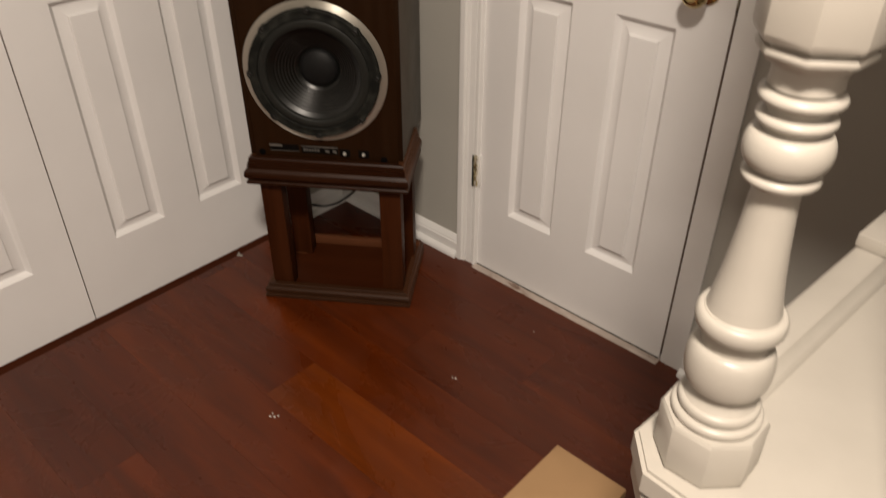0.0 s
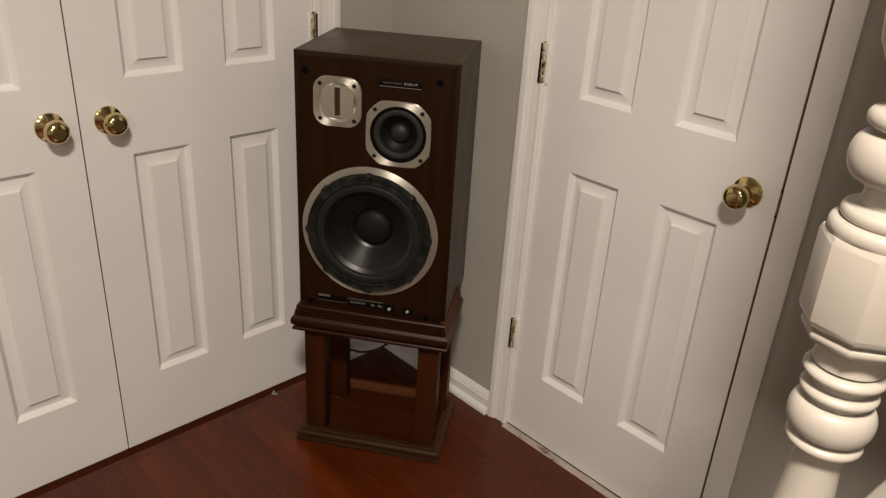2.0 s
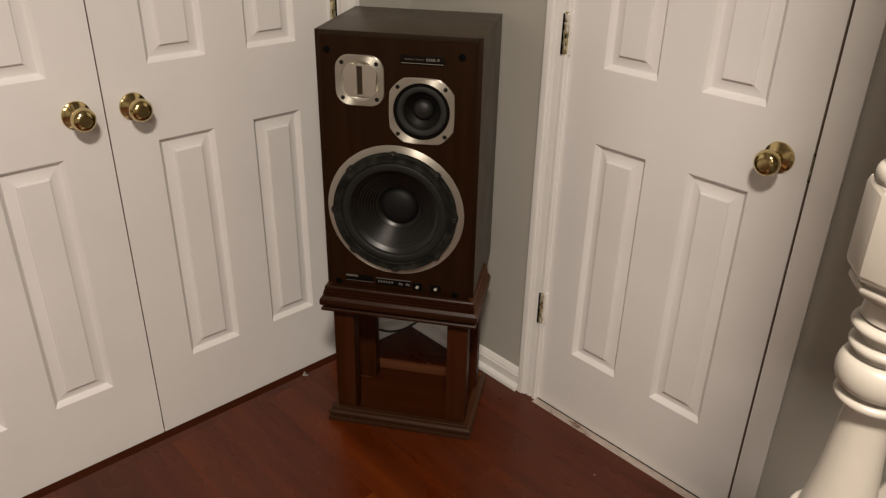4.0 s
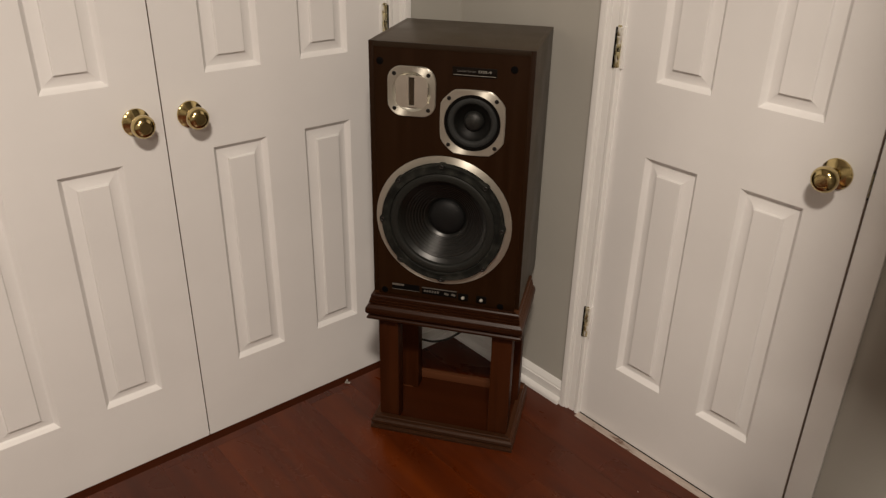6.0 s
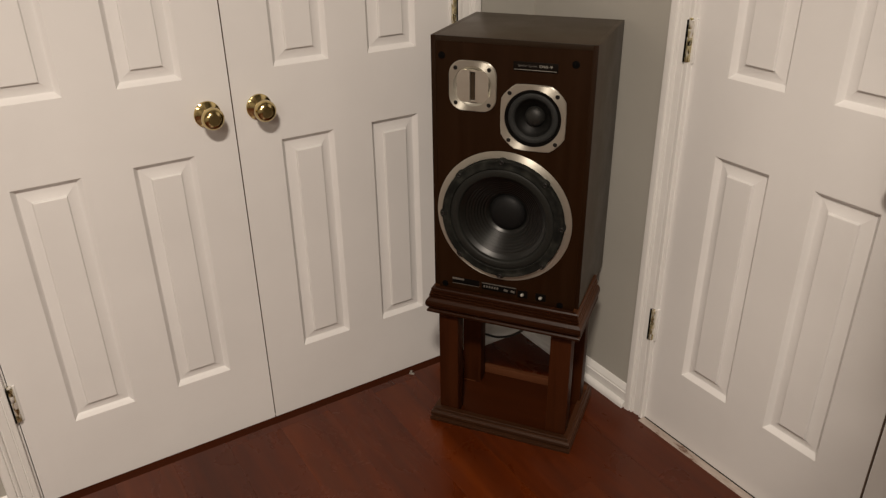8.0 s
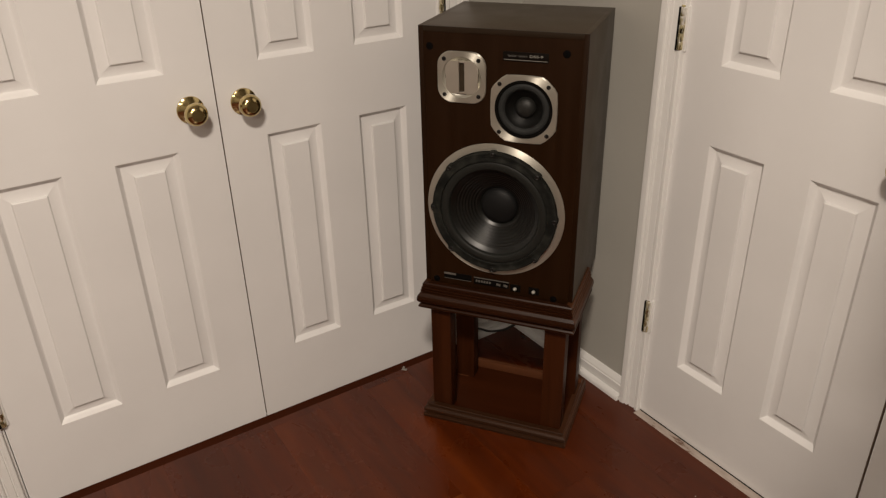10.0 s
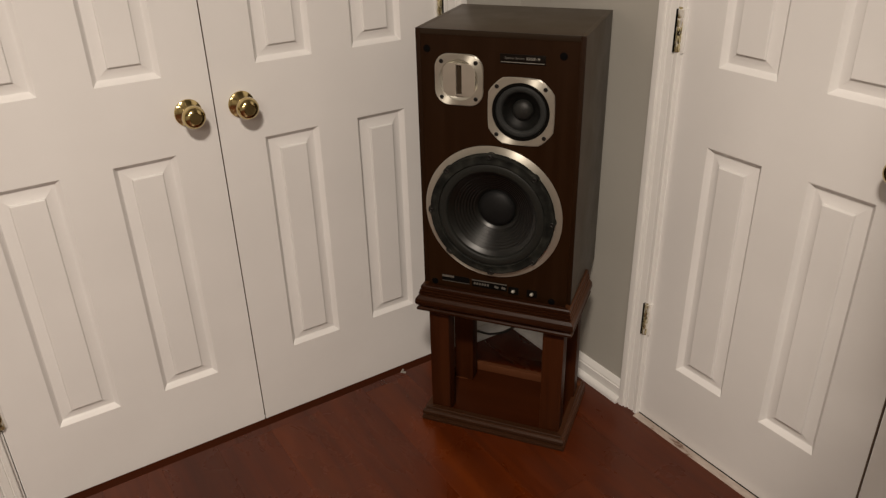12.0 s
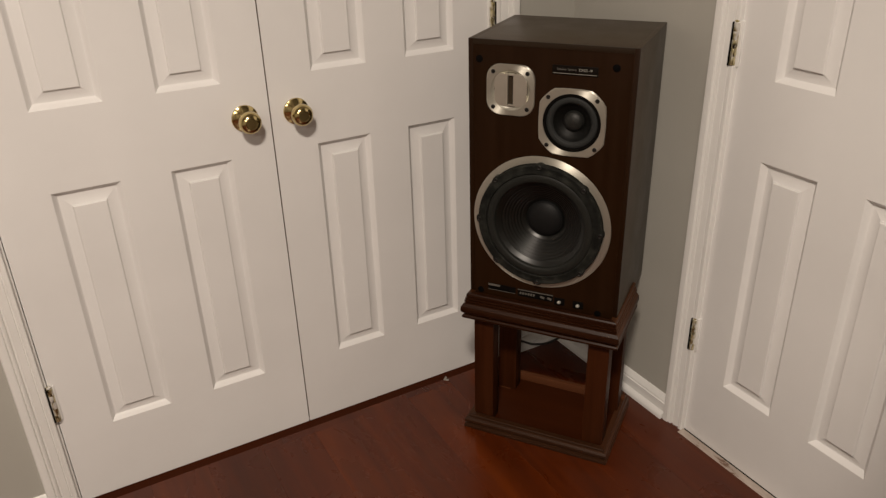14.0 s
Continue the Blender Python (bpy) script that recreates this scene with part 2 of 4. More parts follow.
def thing(name, label, category, at, group="", kind=""):
    ob = new(name)
    ob.empty_display_size = 0.05
    ob.matrix_basis = at
    return tagged(ob, label, category, group, kind)


def box(x0, y0, z0, x1, y1, z1, bevel=0.0, segments=2):
    bm = bmesh.new()
    bmesh.ops.create_cube(bm, size=1.0)
    for v in bm.verts:
        v.co = Vector(((x0 + x1) / 2 + v.co.x * (x1 - x0), (y0 + y1) / 2 + v.co.y * (y1 - y0), (z0 + z1) / 2 + v.co.z * (z1 - z0)))
    if bevel:
        bmesh.ops.bevel(bm, geom=bm.edges[:], offset=bevel, segments=segments, affect="EDGES", profile=0.6)
    return bm


def prism(points, length, axis="x", bevel=0.0):
    """A profile of 2D points drawn out along an axis from 0 to length. Profile (a, b): x: (y, z); y: (x, z); z: (x, y)."""
    bm = bmesh.new()
    ends = []
    for s in (0.0, length):
        put = {"x": lambda a, b: (s, a, b), "y": lambda a, b: (a, s, b), "z": lambda a, b: (a, b, s)}[axis]
        ends.append([bm.verts.new(put(a, b)) for a, b in points])
    n = len(points)
    for i in range(n):
        bm.faces.new((ends[0][i], ends[0][(i + 1) % n], ends[1][(i + 1) % n], ends[1][i]))
    caps = [bm.faces.new(ends[0]), bm.faces.new(ends[1])]
    if bevel:
        edges = [e for f in caps for e in f.edges]
        bmesh.ops.bevel(bm, geom=edges, offset=bevel, segments=2, affect="EDGES")
    return bm


def lathe(profile, steps=40, closed=False):
    """Turn (radius, height) points round z."""
    bm = bmesh.new()
    rings = []
    for r, z in profile:
        if r < 1e-5:
            rings.append([bm.verts.new((0, 0, z))])
        else:
            rings.append([bm.verts.new((r * math.cos(2 * math.pi * i / steps), r * math.sin(2 * math.pi * i / steps), z)) for i in range(steps)])
    pairs = list(zip(rings, rings[1:])) + ([(rings[-1], rings[0])] if closed else [])
    for a, b in pairs:
        for i in range(steps):
            j = (i + 1) % steps
            if len(a) == 1 and len(b) == 1:
                continue
            if len(a) == 1:
                bm.faces.new((a[0], b[i], b[j]))
            elif len(b) == 1:
                bm.faces.new((a[i], a[j], b[0]))
            else:
                bm.faces.new((a[i], a[j], b[j], b[i]))
    if not closed:
        for ring in (rings[0], rings[-1]):
            if len(ring) > 2:
                bm.faces.new(ring)
    return bm


def bead(r_in, r_out, z0, z1, n=8):
    """A half-round ring seen in profile, as lathe points from z0 to z1."""
    pts = []
    for i in range(n + 1):
        a = math.pi * i / n
        pts.append((r_in + (r_out - r_in) * math.sin(a) ** 0.75, z0 + (z1 - z0) * (1 - math.cos(a)) / 2))
    return pts


def rounded(w, h, cut, n=5):
    """Points of a rectangle w x h about the origin with rounded corners."""
    pts = []
    for cx, cy, a0 in ((w / 2 - cut, h / 2 - cut, 0), (-w / 2 + cut, h / 2 - cut, 90), (-w / 2 + cut, -h / 2 + cut, 180), (w / 2 - cut, -h / 2 + cut, 270)):
        for i in range(n + 1):
            a = radians(a0 + 90 * i / n)
            pts.append((cx + cut * math.cos(a), cy + cut * math.sin(a)))
    return pts


def join(*bms):
    """Several bmeshes in one."""
    out = bmesh.new()
    for b in bms:
        me = bpy.data.meshes.new("join")
        b.to_mesh(me)
        b.free()
        out.from_mesh(me)
        bpy.data.meshes.remove(me)
    return out


def moved(bm, m):
    bmesh.ops.transform(bm, matrix=m, verts=bm.verts)
    return bm


def tube(points, radius, steps=10, per=10):
    """A round cord through the points (Catmull-Rom)."""
    pts = [Vector(p) for p in points]
    full = [pts[0] * 2 - pts[1], *pts, pts[-1] * 2 - pts[-2]]
    line = []
    for i in range(1, len(full) - 2):
        a, b, c, d = full[i - 1:i + 3]
        for k in range(per):
            t = k / per
            line.append(0.5 * (2 * b + (c - a) * t + (2 * a - 5 * b + 4 * c - d) * t * t + (3 * b - a - 3 * c + d) * t ** 3))
    line.append(pts[-1])
    bm = bmesh.new()
    rings = []
    for i, p in enumerate(line):
        way = (line[min(i + 1, len(line) - 1)] - line[max(i - 1, 0)]).normalized()
        side = way.cross(Vector((0.13, 0.21, 0.97))).normalized()
        up = side.cross(way)
        rings.append([bm.verts.new(p + radius * (side * math.cos(2 * math.pi * k / steps) + up * math.sin(2 * math.pi * k / steps))) for k in range(steps)])
    for a, b in zip(rings, rings[1:]):
        for k in range(steps):
            bm.faces.new((a[k], a[(k + 1) % steps], b[(k + 1) % steps], b[k]))
    bm.faces.new(rings[0]), bm.faces.new(rings[-1])
    return bm


I4 = Matrix.Identity(4)
TURN90 = pose(0, 0, 0, 0, 0, 90)

# ---- setting: walls, floor, ceiling ----
ROOM_X, ROOM_Y, CEIL = 5.0, -4.2, 2.75
C0, C1 = -1.547, -0.269          # closet opening along y
D0, D1 = 0.571, 1.2240            # door opening along x
TOP = 2.055


def wall(name, pieces, label):
    bm = join(*[box(*p) for p in pieces])
    return tagged(part(name, bm, WALL, None, "", None, 0), label, "wall", kind="structure")


wall("wall_west", [(-0.11, ROOM_Y, -0.03, 0, C0, CEIL), (-0.11, C1, -0.03, 0, 0.11, CEIL), (-0.11, C0, TOP, 0, C1, CEIL)], "greige painted wall around the closet doors")
wall("wall_north", [(0, 0, -0.03, D0, 0.11, CEIL), (D1, 0, -0.03, ROOM_X, 0.11, CEIL), (D0, 0, TOP, D1, 0.11, CEIL)], "greige painted wall behind the loudspeaker and door")
wall("wall_east", [(ROOM_X, ROOM_Y, -0.03, ROOM_X + 0.1, 0.11, CEIL)], "plain greige painted wall of the hall")
wall("wall_south", [(-0.11, ROOM_Y - 0.1, -0.03, ROOM_X + 0.1, ROOM_Y, CEIL)], "plain greige painted wall closing the hall")
tagged(part("ceiling", box(-0.11, ROOM_Y - 0.1, CEIL, ROOM_X + 0.1, 0.11, CEIL + 0.08), CEILING, None, "", None, 0), "white painted ceiling over the hall", "ceiling", kind="structure")
tagged(part("closet_interior", join(box(-0.62, -1.7, -0.03, -0.6, -0.1, CEIL), box(-0.62, -1.72, -0.03, -0.11, -1.7, CEIL), box(-0.62, -0.1, -0.03, -0.11, -0.08, CEIL), box(-0.62, -1.7, -0.03, -0.12, -0.1, -0.012)), DARK, None, "", None, 0),
       "dark inside of the shut closet", "closet", kind="structure")
tagged(part("room_beyond", box(0.4, 0.115, -0.03, 1.4, 0.135, CEIL), DARK, None, "", None, 0), "dark backing behind the shut door", "wall", kind="structure")
FLOOR = tagged(part("floor", box(-0.12, ROOM_Y, -0.04, ROOM_X, 0.11, -0.012), SUB, None, "", None, 0), "dark cherry-red wooden plank floor, glossy and worn", "floor", kind="structure")


# ---- frames round the openings ----
CASING = [(0, 0.0), (0, 0.0085), (0.002, 0.0110), (0.0105, 0.0115), (0.0125, 0.0095), (0.0137, 0.0045), (0.0157, 0.0045), (0.0172, 0.0082), (0.0325, 0.0108), (0.0342, 0.0070), (0.0366, 0.0070), (0.0388, 0.0138), (0.0430, 0.0155), (0.0450, 0.0125), (0.0468, 0.0125), (0.0488, 0.0180), (0.0600, 0.0195), (0.0655, 0.0185), (0.068, 0.0150), (0.068, 0.0)]


def casing_strip(width, length):
    """Colonial casing, upright along z: x runs from the inner to the outer edge, -y is proud of the wall."""
    return prism([(a * width / 0.068, -b - (0.004 if b > 0 else 0.0)) for a, b in CASING], length, "z")


def door_frame(name, lo, hi, to_world, left, right, label, flat=False, reveal=0.003):
    """Jambs, stop and casings. Local x along the wall, -y out of it."""
    frame_ob = thing(name, label, "door frame", to_world, kind="structure")
    for n, x0, x1 in (("jamb", lo, lo + 0.008), ("jamb", hi - 0.008, hi)):
        part(n, box(x0, 0.0, -0.012, x1, 0.11, TOP), TRIM, frame_ob)
    part("head_jamb", box(lo, 0.0, TOP - 0.012, hi, 0.11, TOP), TRIM, frame_ob)
    for n, x0, x1 in (("door_stop", lo + 0.008, lo + 0.02), ("door_stop", hi - 0.02, hi - 0.008)):
        part(n, box(x0, 0.038, -0.012, x1, 0.06, TOP - 0.012), TRIM, frame_ob)
    if flat:
        part("flat_casing", box(hi - 0.003, -0.007, -0.001, hi - 0.003 + right, 0.0, TOP + 0.06, 0.0015), TRIM, frame_ob)
    else:
        part("casing", casing_strip(right, TOP + 0.06), TRIM, frame_ob, at=pose(hi - 0.003, 0, -0.001))
    part("casing", casing_strip(left, TOP + 0.06), TRIM, frame_ob, at=pose(lo + reveal, 0, -0.001) @ Matrix.Diagonal((-1, 1, 1, 1)))
    part("head_casing", prism([(-b, a) for a, b in CASING], hi - lo + left + right - reveal - 0.003, "x"), TRIM, frame_ob, at=pose(lo - left + reveal, -0.001, TOP - 0.004))
    return frame_ob


door_frame("door_frame_1", D0, D1, I4, 0.0655, 0.0550, "white painted moulded casing around the hall door", True, 0.021)
door_frame("door_frame_2", C0, C1, TURN90, 0.066, 0.072, "white painted moulded casing around the closet doors")

BASE = [(0, 0), (-0.016, 0), (-0.016, 0.046), (-0.0130, 0.0480), (-0.0130, 0.0510), (-0.0115, 0.0545), (-0.0075, 0.0595), (-0.0055, 0.0650), (-0.003, 0.0675), (0, 0.0675)]
SHOE = [(-0.0165, 0), (-0.031, 0), (-0.031, 0.006), (-0.0290, 0.013), (-0.024, 0.0175), (-0.0165, 0.0195)]


def skirting(x0, x1, to_world, label):
    ob = thing("baseboard", label, "baseboard", to_world @ pose(x0, 0, 0), kind="structure")
    part("board", prism(BASE, x1 - x0, "x"), TRIM, ob)
    part("shoe_moulding", prism(SHOE, x1 - x0, "x", 0.001), TRIM, ob)
    return ob


skirting(0.0, D0 - 0.0445, I4, "white moulded baseboard with a shoe strip behind the stand")
skirting(D1 + 0.0530, 1.615, I4, "white moulded baseboard beside the half wall")
skirting(C1 + 0.0695, -0.03, TURN90, "short white baseboard between closet casing and corner")
skirting(ROOM_Y, C0 - 0.0635, TURN90, "white moulded baseboard along the closet wall")
skirting(1.98, ROOM_X, I4, "white moulded baseboard along the hall wall")

# worn wooden strip under the hall door
tagged(part("threshold", prism([(-0.0272, 0.0002), (-0.0262, 0.0007), (-0.0230, 0.0010), (-0.0050, 0.0010), (-0.0030, 0.0005), (-0.0028, -0.0060), (0.10, -0.0060), (0.10, -0.0115), (-0.0058, -0.0115), (-0.0058, 0.0002)], D1 - 0.008 - 0.5925, "x"), CAULK, None, "", pose(0.5925, 0, 0)),
              "narrow worn beige threshold strip below the hall door", "threshold", kind="structure")


# dark strip puts the shade at the closet doors' foot into colour
tagged(part("closet_threshold", prism([(0, -0.002), (0.029, -0.002), (0.028, 0.0002), (0.020, 0.0009), (0, 0.0014)], C1 - C0 - 0.016, "y"), STRIP, None, "", pose(0, C0 + 0.008, 0)),
       "dark strip standing for the shade along the closet doors", "threshold", kind="structure")

# ---- six-panel doors ----
LEAF_H, LEAF_T = 2.032, 0.035
COLS = [(0.1165, 0.2635), (0.3735, 0.5185)]
ROWSZ = [(0.2015, 0.8275), (1.0105, 1.610), (1.712, 1.912)]


def leaf_slab(w, off, low):
    """The flat stiles and rails of a moulded leaf, with six openings; the front face is at y = 0."""
    xs = [0, *[c + off for col in COLS for c in col], w]
    zs = [low, *[c for row in ROWSZ for c in row], LEAF_H]
    bm = bmesh.new()
    grid = [[bm.verts.new((x, 0, z)) for z in zs] for x in xs]
    for i in range(len(xs) - 1):
        for j in range(len(zs) - 1):
            if i % 2 == 1 and j % 2 == 1:
                continue
            bm.faces.new((grid[i][j], grid[i + 1][j], grid[i + 1][j + 1], grid[i][j + 1]))
    # closed edges and back
    b = [bm.verts.new((x, LEAF_T, z)) for x, z in ((0, low), (w, low), (w, LEAF_H), (0, LEAF_H))]
    bm.faces.new(b)
    n, m = len(xs) - 1, len(zs) - 1
    bm.faces.new([grid[i][0] for i in range(n + 1)] + [b[1], b[0]])
    bm.faces.new([grid[n][j] for j in range(m + 1)] + [b[2], b[1]])
    bm.faces.new([grid[i][m] for i in range(n, -1, -1)] + [b[3], b[2]])
    bm.faces.new([grid[0][j] for j in range(m, -1, -1)] + [b[0], b[3]])
    return bm


def leaf_panel(x0, x1, z0, z1):
    """A moulded panel: rounded lip, sunk bead, slope, raised field."""
    steps = [(0.0, 0.0), (0.0012, 0.0006), (0.0030, 0.0028), (0.0072, 0.0085), (0.0102, 0.0120), (0.0122, 0.0132), (0.0142, 0.0132), (0.0366, 0.0060), (0.0382, 0.0014), (0.0400, 0.0005)]
    bm = bmesh.new()
    last = None
    for inset, depth in steps:
        ring = [bm.verts.new((x, depth, z)) for x, z in ((x0 + inset, z0 + inset), (x1 - inset, z0 + inset), (x1 - inset, z1 - inset), (x0 + inset, z1 - inset))]
        if last:
            for i in range(4):
                bm.faces.new((last[i], last[(i + 1) % 4], ring[(i + 1) % 4], ring[i]))
        last = ring
    bm.faces.new(last)
    return bm


KNOB_ROSE = [(0.0, 0.0), (0.0315, 0.0), (0.0325, 0.002), (0.0315, 0.0045), (0.027, 0.0072), (0.021, 0.0095), (0.0165, 0.0115), (0.0145, 0.0125), (0.0, 0.0125)]
KNOB_BALL = [(0.0, 0.012), (0.0125, 0.012), (0.0125, 0.0245), (0.0150, 0.0275), (0.0205, 0.0310), (0.0248, 0.0360), (0.0268, 0.0420), (0.0265, 0.0480), (0.0240, 0.0540), (0.0195, 0.0585), (0.0150, 0.0605), (0.0135, 0.0612), (0.0125, 0.0600), (0.0, 0.0603)]
OUT = pose(0, 0, 0, 90, 0, 0)     # lathe axis z turned to -y


def add_knob(door, x, z, reach):
    rose = part("knob_rosette", lathe(KNOB_ROSE, 36), BRASS, door, "polished brass rosette", pose(x, -0.0005, z) @ OUT, 25)
    part("door_knob", lathe([(r, h + (reach if h > 0.013 else 0)) for r, h in KNOB_BALL], 40), BRASS, rose, "polished brass round door knob", smooth=25)


def add_hinge(door, x, z, side, out):
    leaf = part("hinge", box(min(-0.002, 0.0105 * side), -0.0035 - out, 0, max(-0.002, 0.0105 * side), 0.0008, 0.098, 0.0006), OLDBRASS, door, "tarnished brass butt hinge smeared with paint", pose(x, 0, z))
    part("painted_leaf", box(min(0.0108 * side, 0.0155 * side), -0.0042 - out, -0.001, max(0.0108 * side, 0.0155 * side), 0.0008, 0.099, 0.0008), TRIM, leaf, "white painted edge of the hinge")
    # solid black block stands for the shade in the gap
    part("hinge_gap_shade", box(min(-0.0050 * side, -0.0010 * side), -0.0134 - out, 0.001, max(-0.0050 * side, -0.0010 * side), 0.0008, 0.097), BLACK, leaf, "black block for the shaded gap beside the hinge")
    for k in range(5):
        part("knuckle", moved(lathe([(0.0, 0), (0.0064, 0), (0.0066, 0.0006), (0.0066, 0.0178), (0.0064, 0.0184), (0.0, 0.0184)], 16), pose(0.0046 * side, -0.0082 - out, 0.0025 + 0.0188 * k)), OLDBRASS, leaf)
    part("pin_tip", moved(lathe([(0.0, 0), (0.0046, 0), (0.0060, 0.002), (0.0054, 0.005), (0.0, 0.0065)], 16), pose(0.0046 * side, -0.0082 - out, 0.097)), OLDBRASS, leaf)


def six_panel(name, w, at, knob_x, hinge_x, label, side, knob_z=0.924, reach=0.0, off=0.0, low=-0.009, out=0.0):
    door = tagged(part(name, leaf_slab(w, off, low), DOOR, None, "", at, 0), label, "door", kind="structure")
    for col in COLS:
        for row in ROWSZ:
            part("panel", leaf_panel(col[0] + off, col[1] + off, *row), DOOR, door, smooth=24)
    add_knob(door, knob_x, knob_z, reach)
    for z in (0.258, 1.026, 1.760):
        add_hinge(door, hinge_x, z, side, out)
    return door


door_1 = six_panel("door_1", 0.6305, pose(0.580, 0.0, 0.012), 0.566, 0.0015, "white six-panel hall door, shut, with a brass knob", 1, 0.919, 0.007, low=-0.0140, out=0.0035)
door_2 = six_panel("door_2", 0.6228, pose(0, -1.537, 0.012) @ TURN90, 0.5615, -0.003, "white six-panel closet door, shut, brass knob near its twin", 1, 0.9225, off=-0.0010)
door_3 = six_panel("door_3", 0.6322, pose(0, -0.9110, 0.012) @ TURN90, 0.0630, 0.6352, "white six-panel closet door beside the loudspeaker, shut", -1, 0.9200, off=-0.0058)
# brown strips put the dark of the door seams into colour
part("bare_edge", box(0.6306, 0.0014, 0.001, 0.6327, LEAF_T - 0.001, LEAF_H - 0.001), SEAMWOOD, door_1, "brown strip darkening the seam beside the leaf")
part("bare_edge", box(-0.0009, 0.0012, 0.001, -0.0001, LEAF_T - 0.001, LEAF_H - 0.001), SEAMWOOD, door_3, "brown strip darkening the seam beside the leaf")
# black strip gives the gap under the leaf its shade
part("foot_gap_shade", box(0.0130, -0.0010, -0.0138, 0.6300, -0.0001, -0.0100), BLACK, door_1, "thin black strip for the shaded gap at the foot of the leaf")
part("latch_plate", box(0.6307, -0.0012, 0.885, 0.6361, 0.002, 0.945, 0.0005), BLACK, door_1, "dark latch plate at the door edge")
part("latch_tongue", box(0.6325, -0.0024, 0.890, 0.6341, -0.001, 0.940, 0.0004), OLDBRASS, door_1, "brass latch edge")


# ---- half wall with its cap, rail and turned newel post ----
NX, NY, CAPZ = 1.6315, -0.894, 0.752


def octagon(r, turn=0.0):
    return [(r * math.cos(radians(22.5 + turn + 45 * i)), r * math.sin(radians(22.5 + turn + 45 * i))) for i in range(8)]


def cap_outline(r, edge):
    """The cap's plan about the post: clipped corners round it, then a straight edge to the wall."""
    o = octagon(r)
    far = -NY + 0.03
    return [(edge, far), (edge, r * 0.75), o[3], o[4], o[5], (0.42 + r - 0.07, o[5][1]), (0.42 + r - 0.07, far)]


SKEW = pose(NX, NY, 0, 0, 0, -5.2)
half_wall = tagged(part("half_wall", prism([(1.632, -0.001), (1.612, -0.932), (2.010, -0.932), (2.010, -0.001)], CAPZ - 0.072, "z"), WALL, None, "", None, 0), "greige half wall carrying a white cap beside the door", "half wall", kind="structure")
half_cap = thing("half_wall_cap", "thick white painted wooden cap on the half wall", "wall cap", SKEW, kind="structure")
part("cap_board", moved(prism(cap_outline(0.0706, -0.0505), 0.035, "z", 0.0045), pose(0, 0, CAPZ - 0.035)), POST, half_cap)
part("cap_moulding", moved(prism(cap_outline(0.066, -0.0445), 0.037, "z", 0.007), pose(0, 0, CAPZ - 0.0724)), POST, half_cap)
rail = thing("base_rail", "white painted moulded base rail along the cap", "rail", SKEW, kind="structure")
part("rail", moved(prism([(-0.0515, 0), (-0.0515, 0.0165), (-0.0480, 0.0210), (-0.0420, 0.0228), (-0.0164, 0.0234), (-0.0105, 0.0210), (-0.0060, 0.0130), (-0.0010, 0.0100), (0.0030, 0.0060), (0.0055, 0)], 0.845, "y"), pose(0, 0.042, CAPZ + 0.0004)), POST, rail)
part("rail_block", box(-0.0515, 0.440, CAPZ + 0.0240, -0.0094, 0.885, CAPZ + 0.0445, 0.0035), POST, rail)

# unseen blocks added over the half wall to shade the door's right side
wall("shade_wall", [(1.578, -0.85, 1.46, 2.05, 0.0, CEIL), (1.82, -0.93, CAPZ + 0.002, 2.05, 0.0, 1.46)], "plain greige wall added unseen above the half wall to shade the door")

newel = thing("newel_post", "white painted turned newel post with octagonal blocks", "newel post", pose(NX, NY, CAPZ + 0.0004, 0, -0.70, 0))
FOOTZ, GIRTH, RISE = 0.837, 1.1765, 1.1583      # the profile's own datum, and its true size
Z = lambda pts: [(GIRTH * r, RISE * (z - FOOTZ)) for r, z in pts]


def octa_block(z0, z1, r, lip, turn=0.0):
    bm = bmesh.new()
    rings = []
    for z, k in ((z0, lip), (z0 + 0.004, 1.0), (z1 - 0.004, 1.0), (z1, lip)):
        rings.append([bm.verts.new((x, y, RISE * (z - FOOTZ))) for x, y in octagon(GIRTH * r * k, turn)])
    for a, b in zip(rings, rings[1:]):
        for i in range(8):
            bm.faces.new((a[i], a[(i + 1) % 8], b[(i + 1) % 8], b[i]))
    bm.faces.new(rings[0]), bm.faces.new(rings[-1])
    bmesh.ops.bevel(bm, geom=[e for e in bm.edges if abs(e.verts[0].co.z - e.verts[1].co.z) > 0.02], offset=0.0003, segments=1, affect="EDGES")
    return bm


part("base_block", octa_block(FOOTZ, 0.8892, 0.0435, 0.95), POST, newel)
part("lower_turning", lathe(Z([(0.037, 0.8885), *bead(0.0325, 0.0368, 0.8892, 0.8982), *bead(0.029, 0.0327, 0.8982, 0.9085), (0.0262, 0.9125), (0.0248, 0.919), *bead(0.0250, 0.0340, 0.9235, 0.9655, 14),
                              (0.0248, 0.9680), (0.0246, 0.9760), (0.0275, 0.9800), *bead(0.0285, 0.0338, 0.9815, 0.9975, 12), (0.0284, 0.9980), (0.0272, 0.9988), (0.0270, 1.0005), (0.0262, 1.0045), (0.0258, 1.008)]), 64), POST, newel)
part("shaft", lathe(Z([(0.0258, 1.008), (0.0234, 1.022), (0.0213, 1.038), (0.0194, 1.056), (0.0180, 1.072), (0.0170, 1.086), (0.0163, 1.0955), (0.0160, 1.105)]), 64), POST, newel)
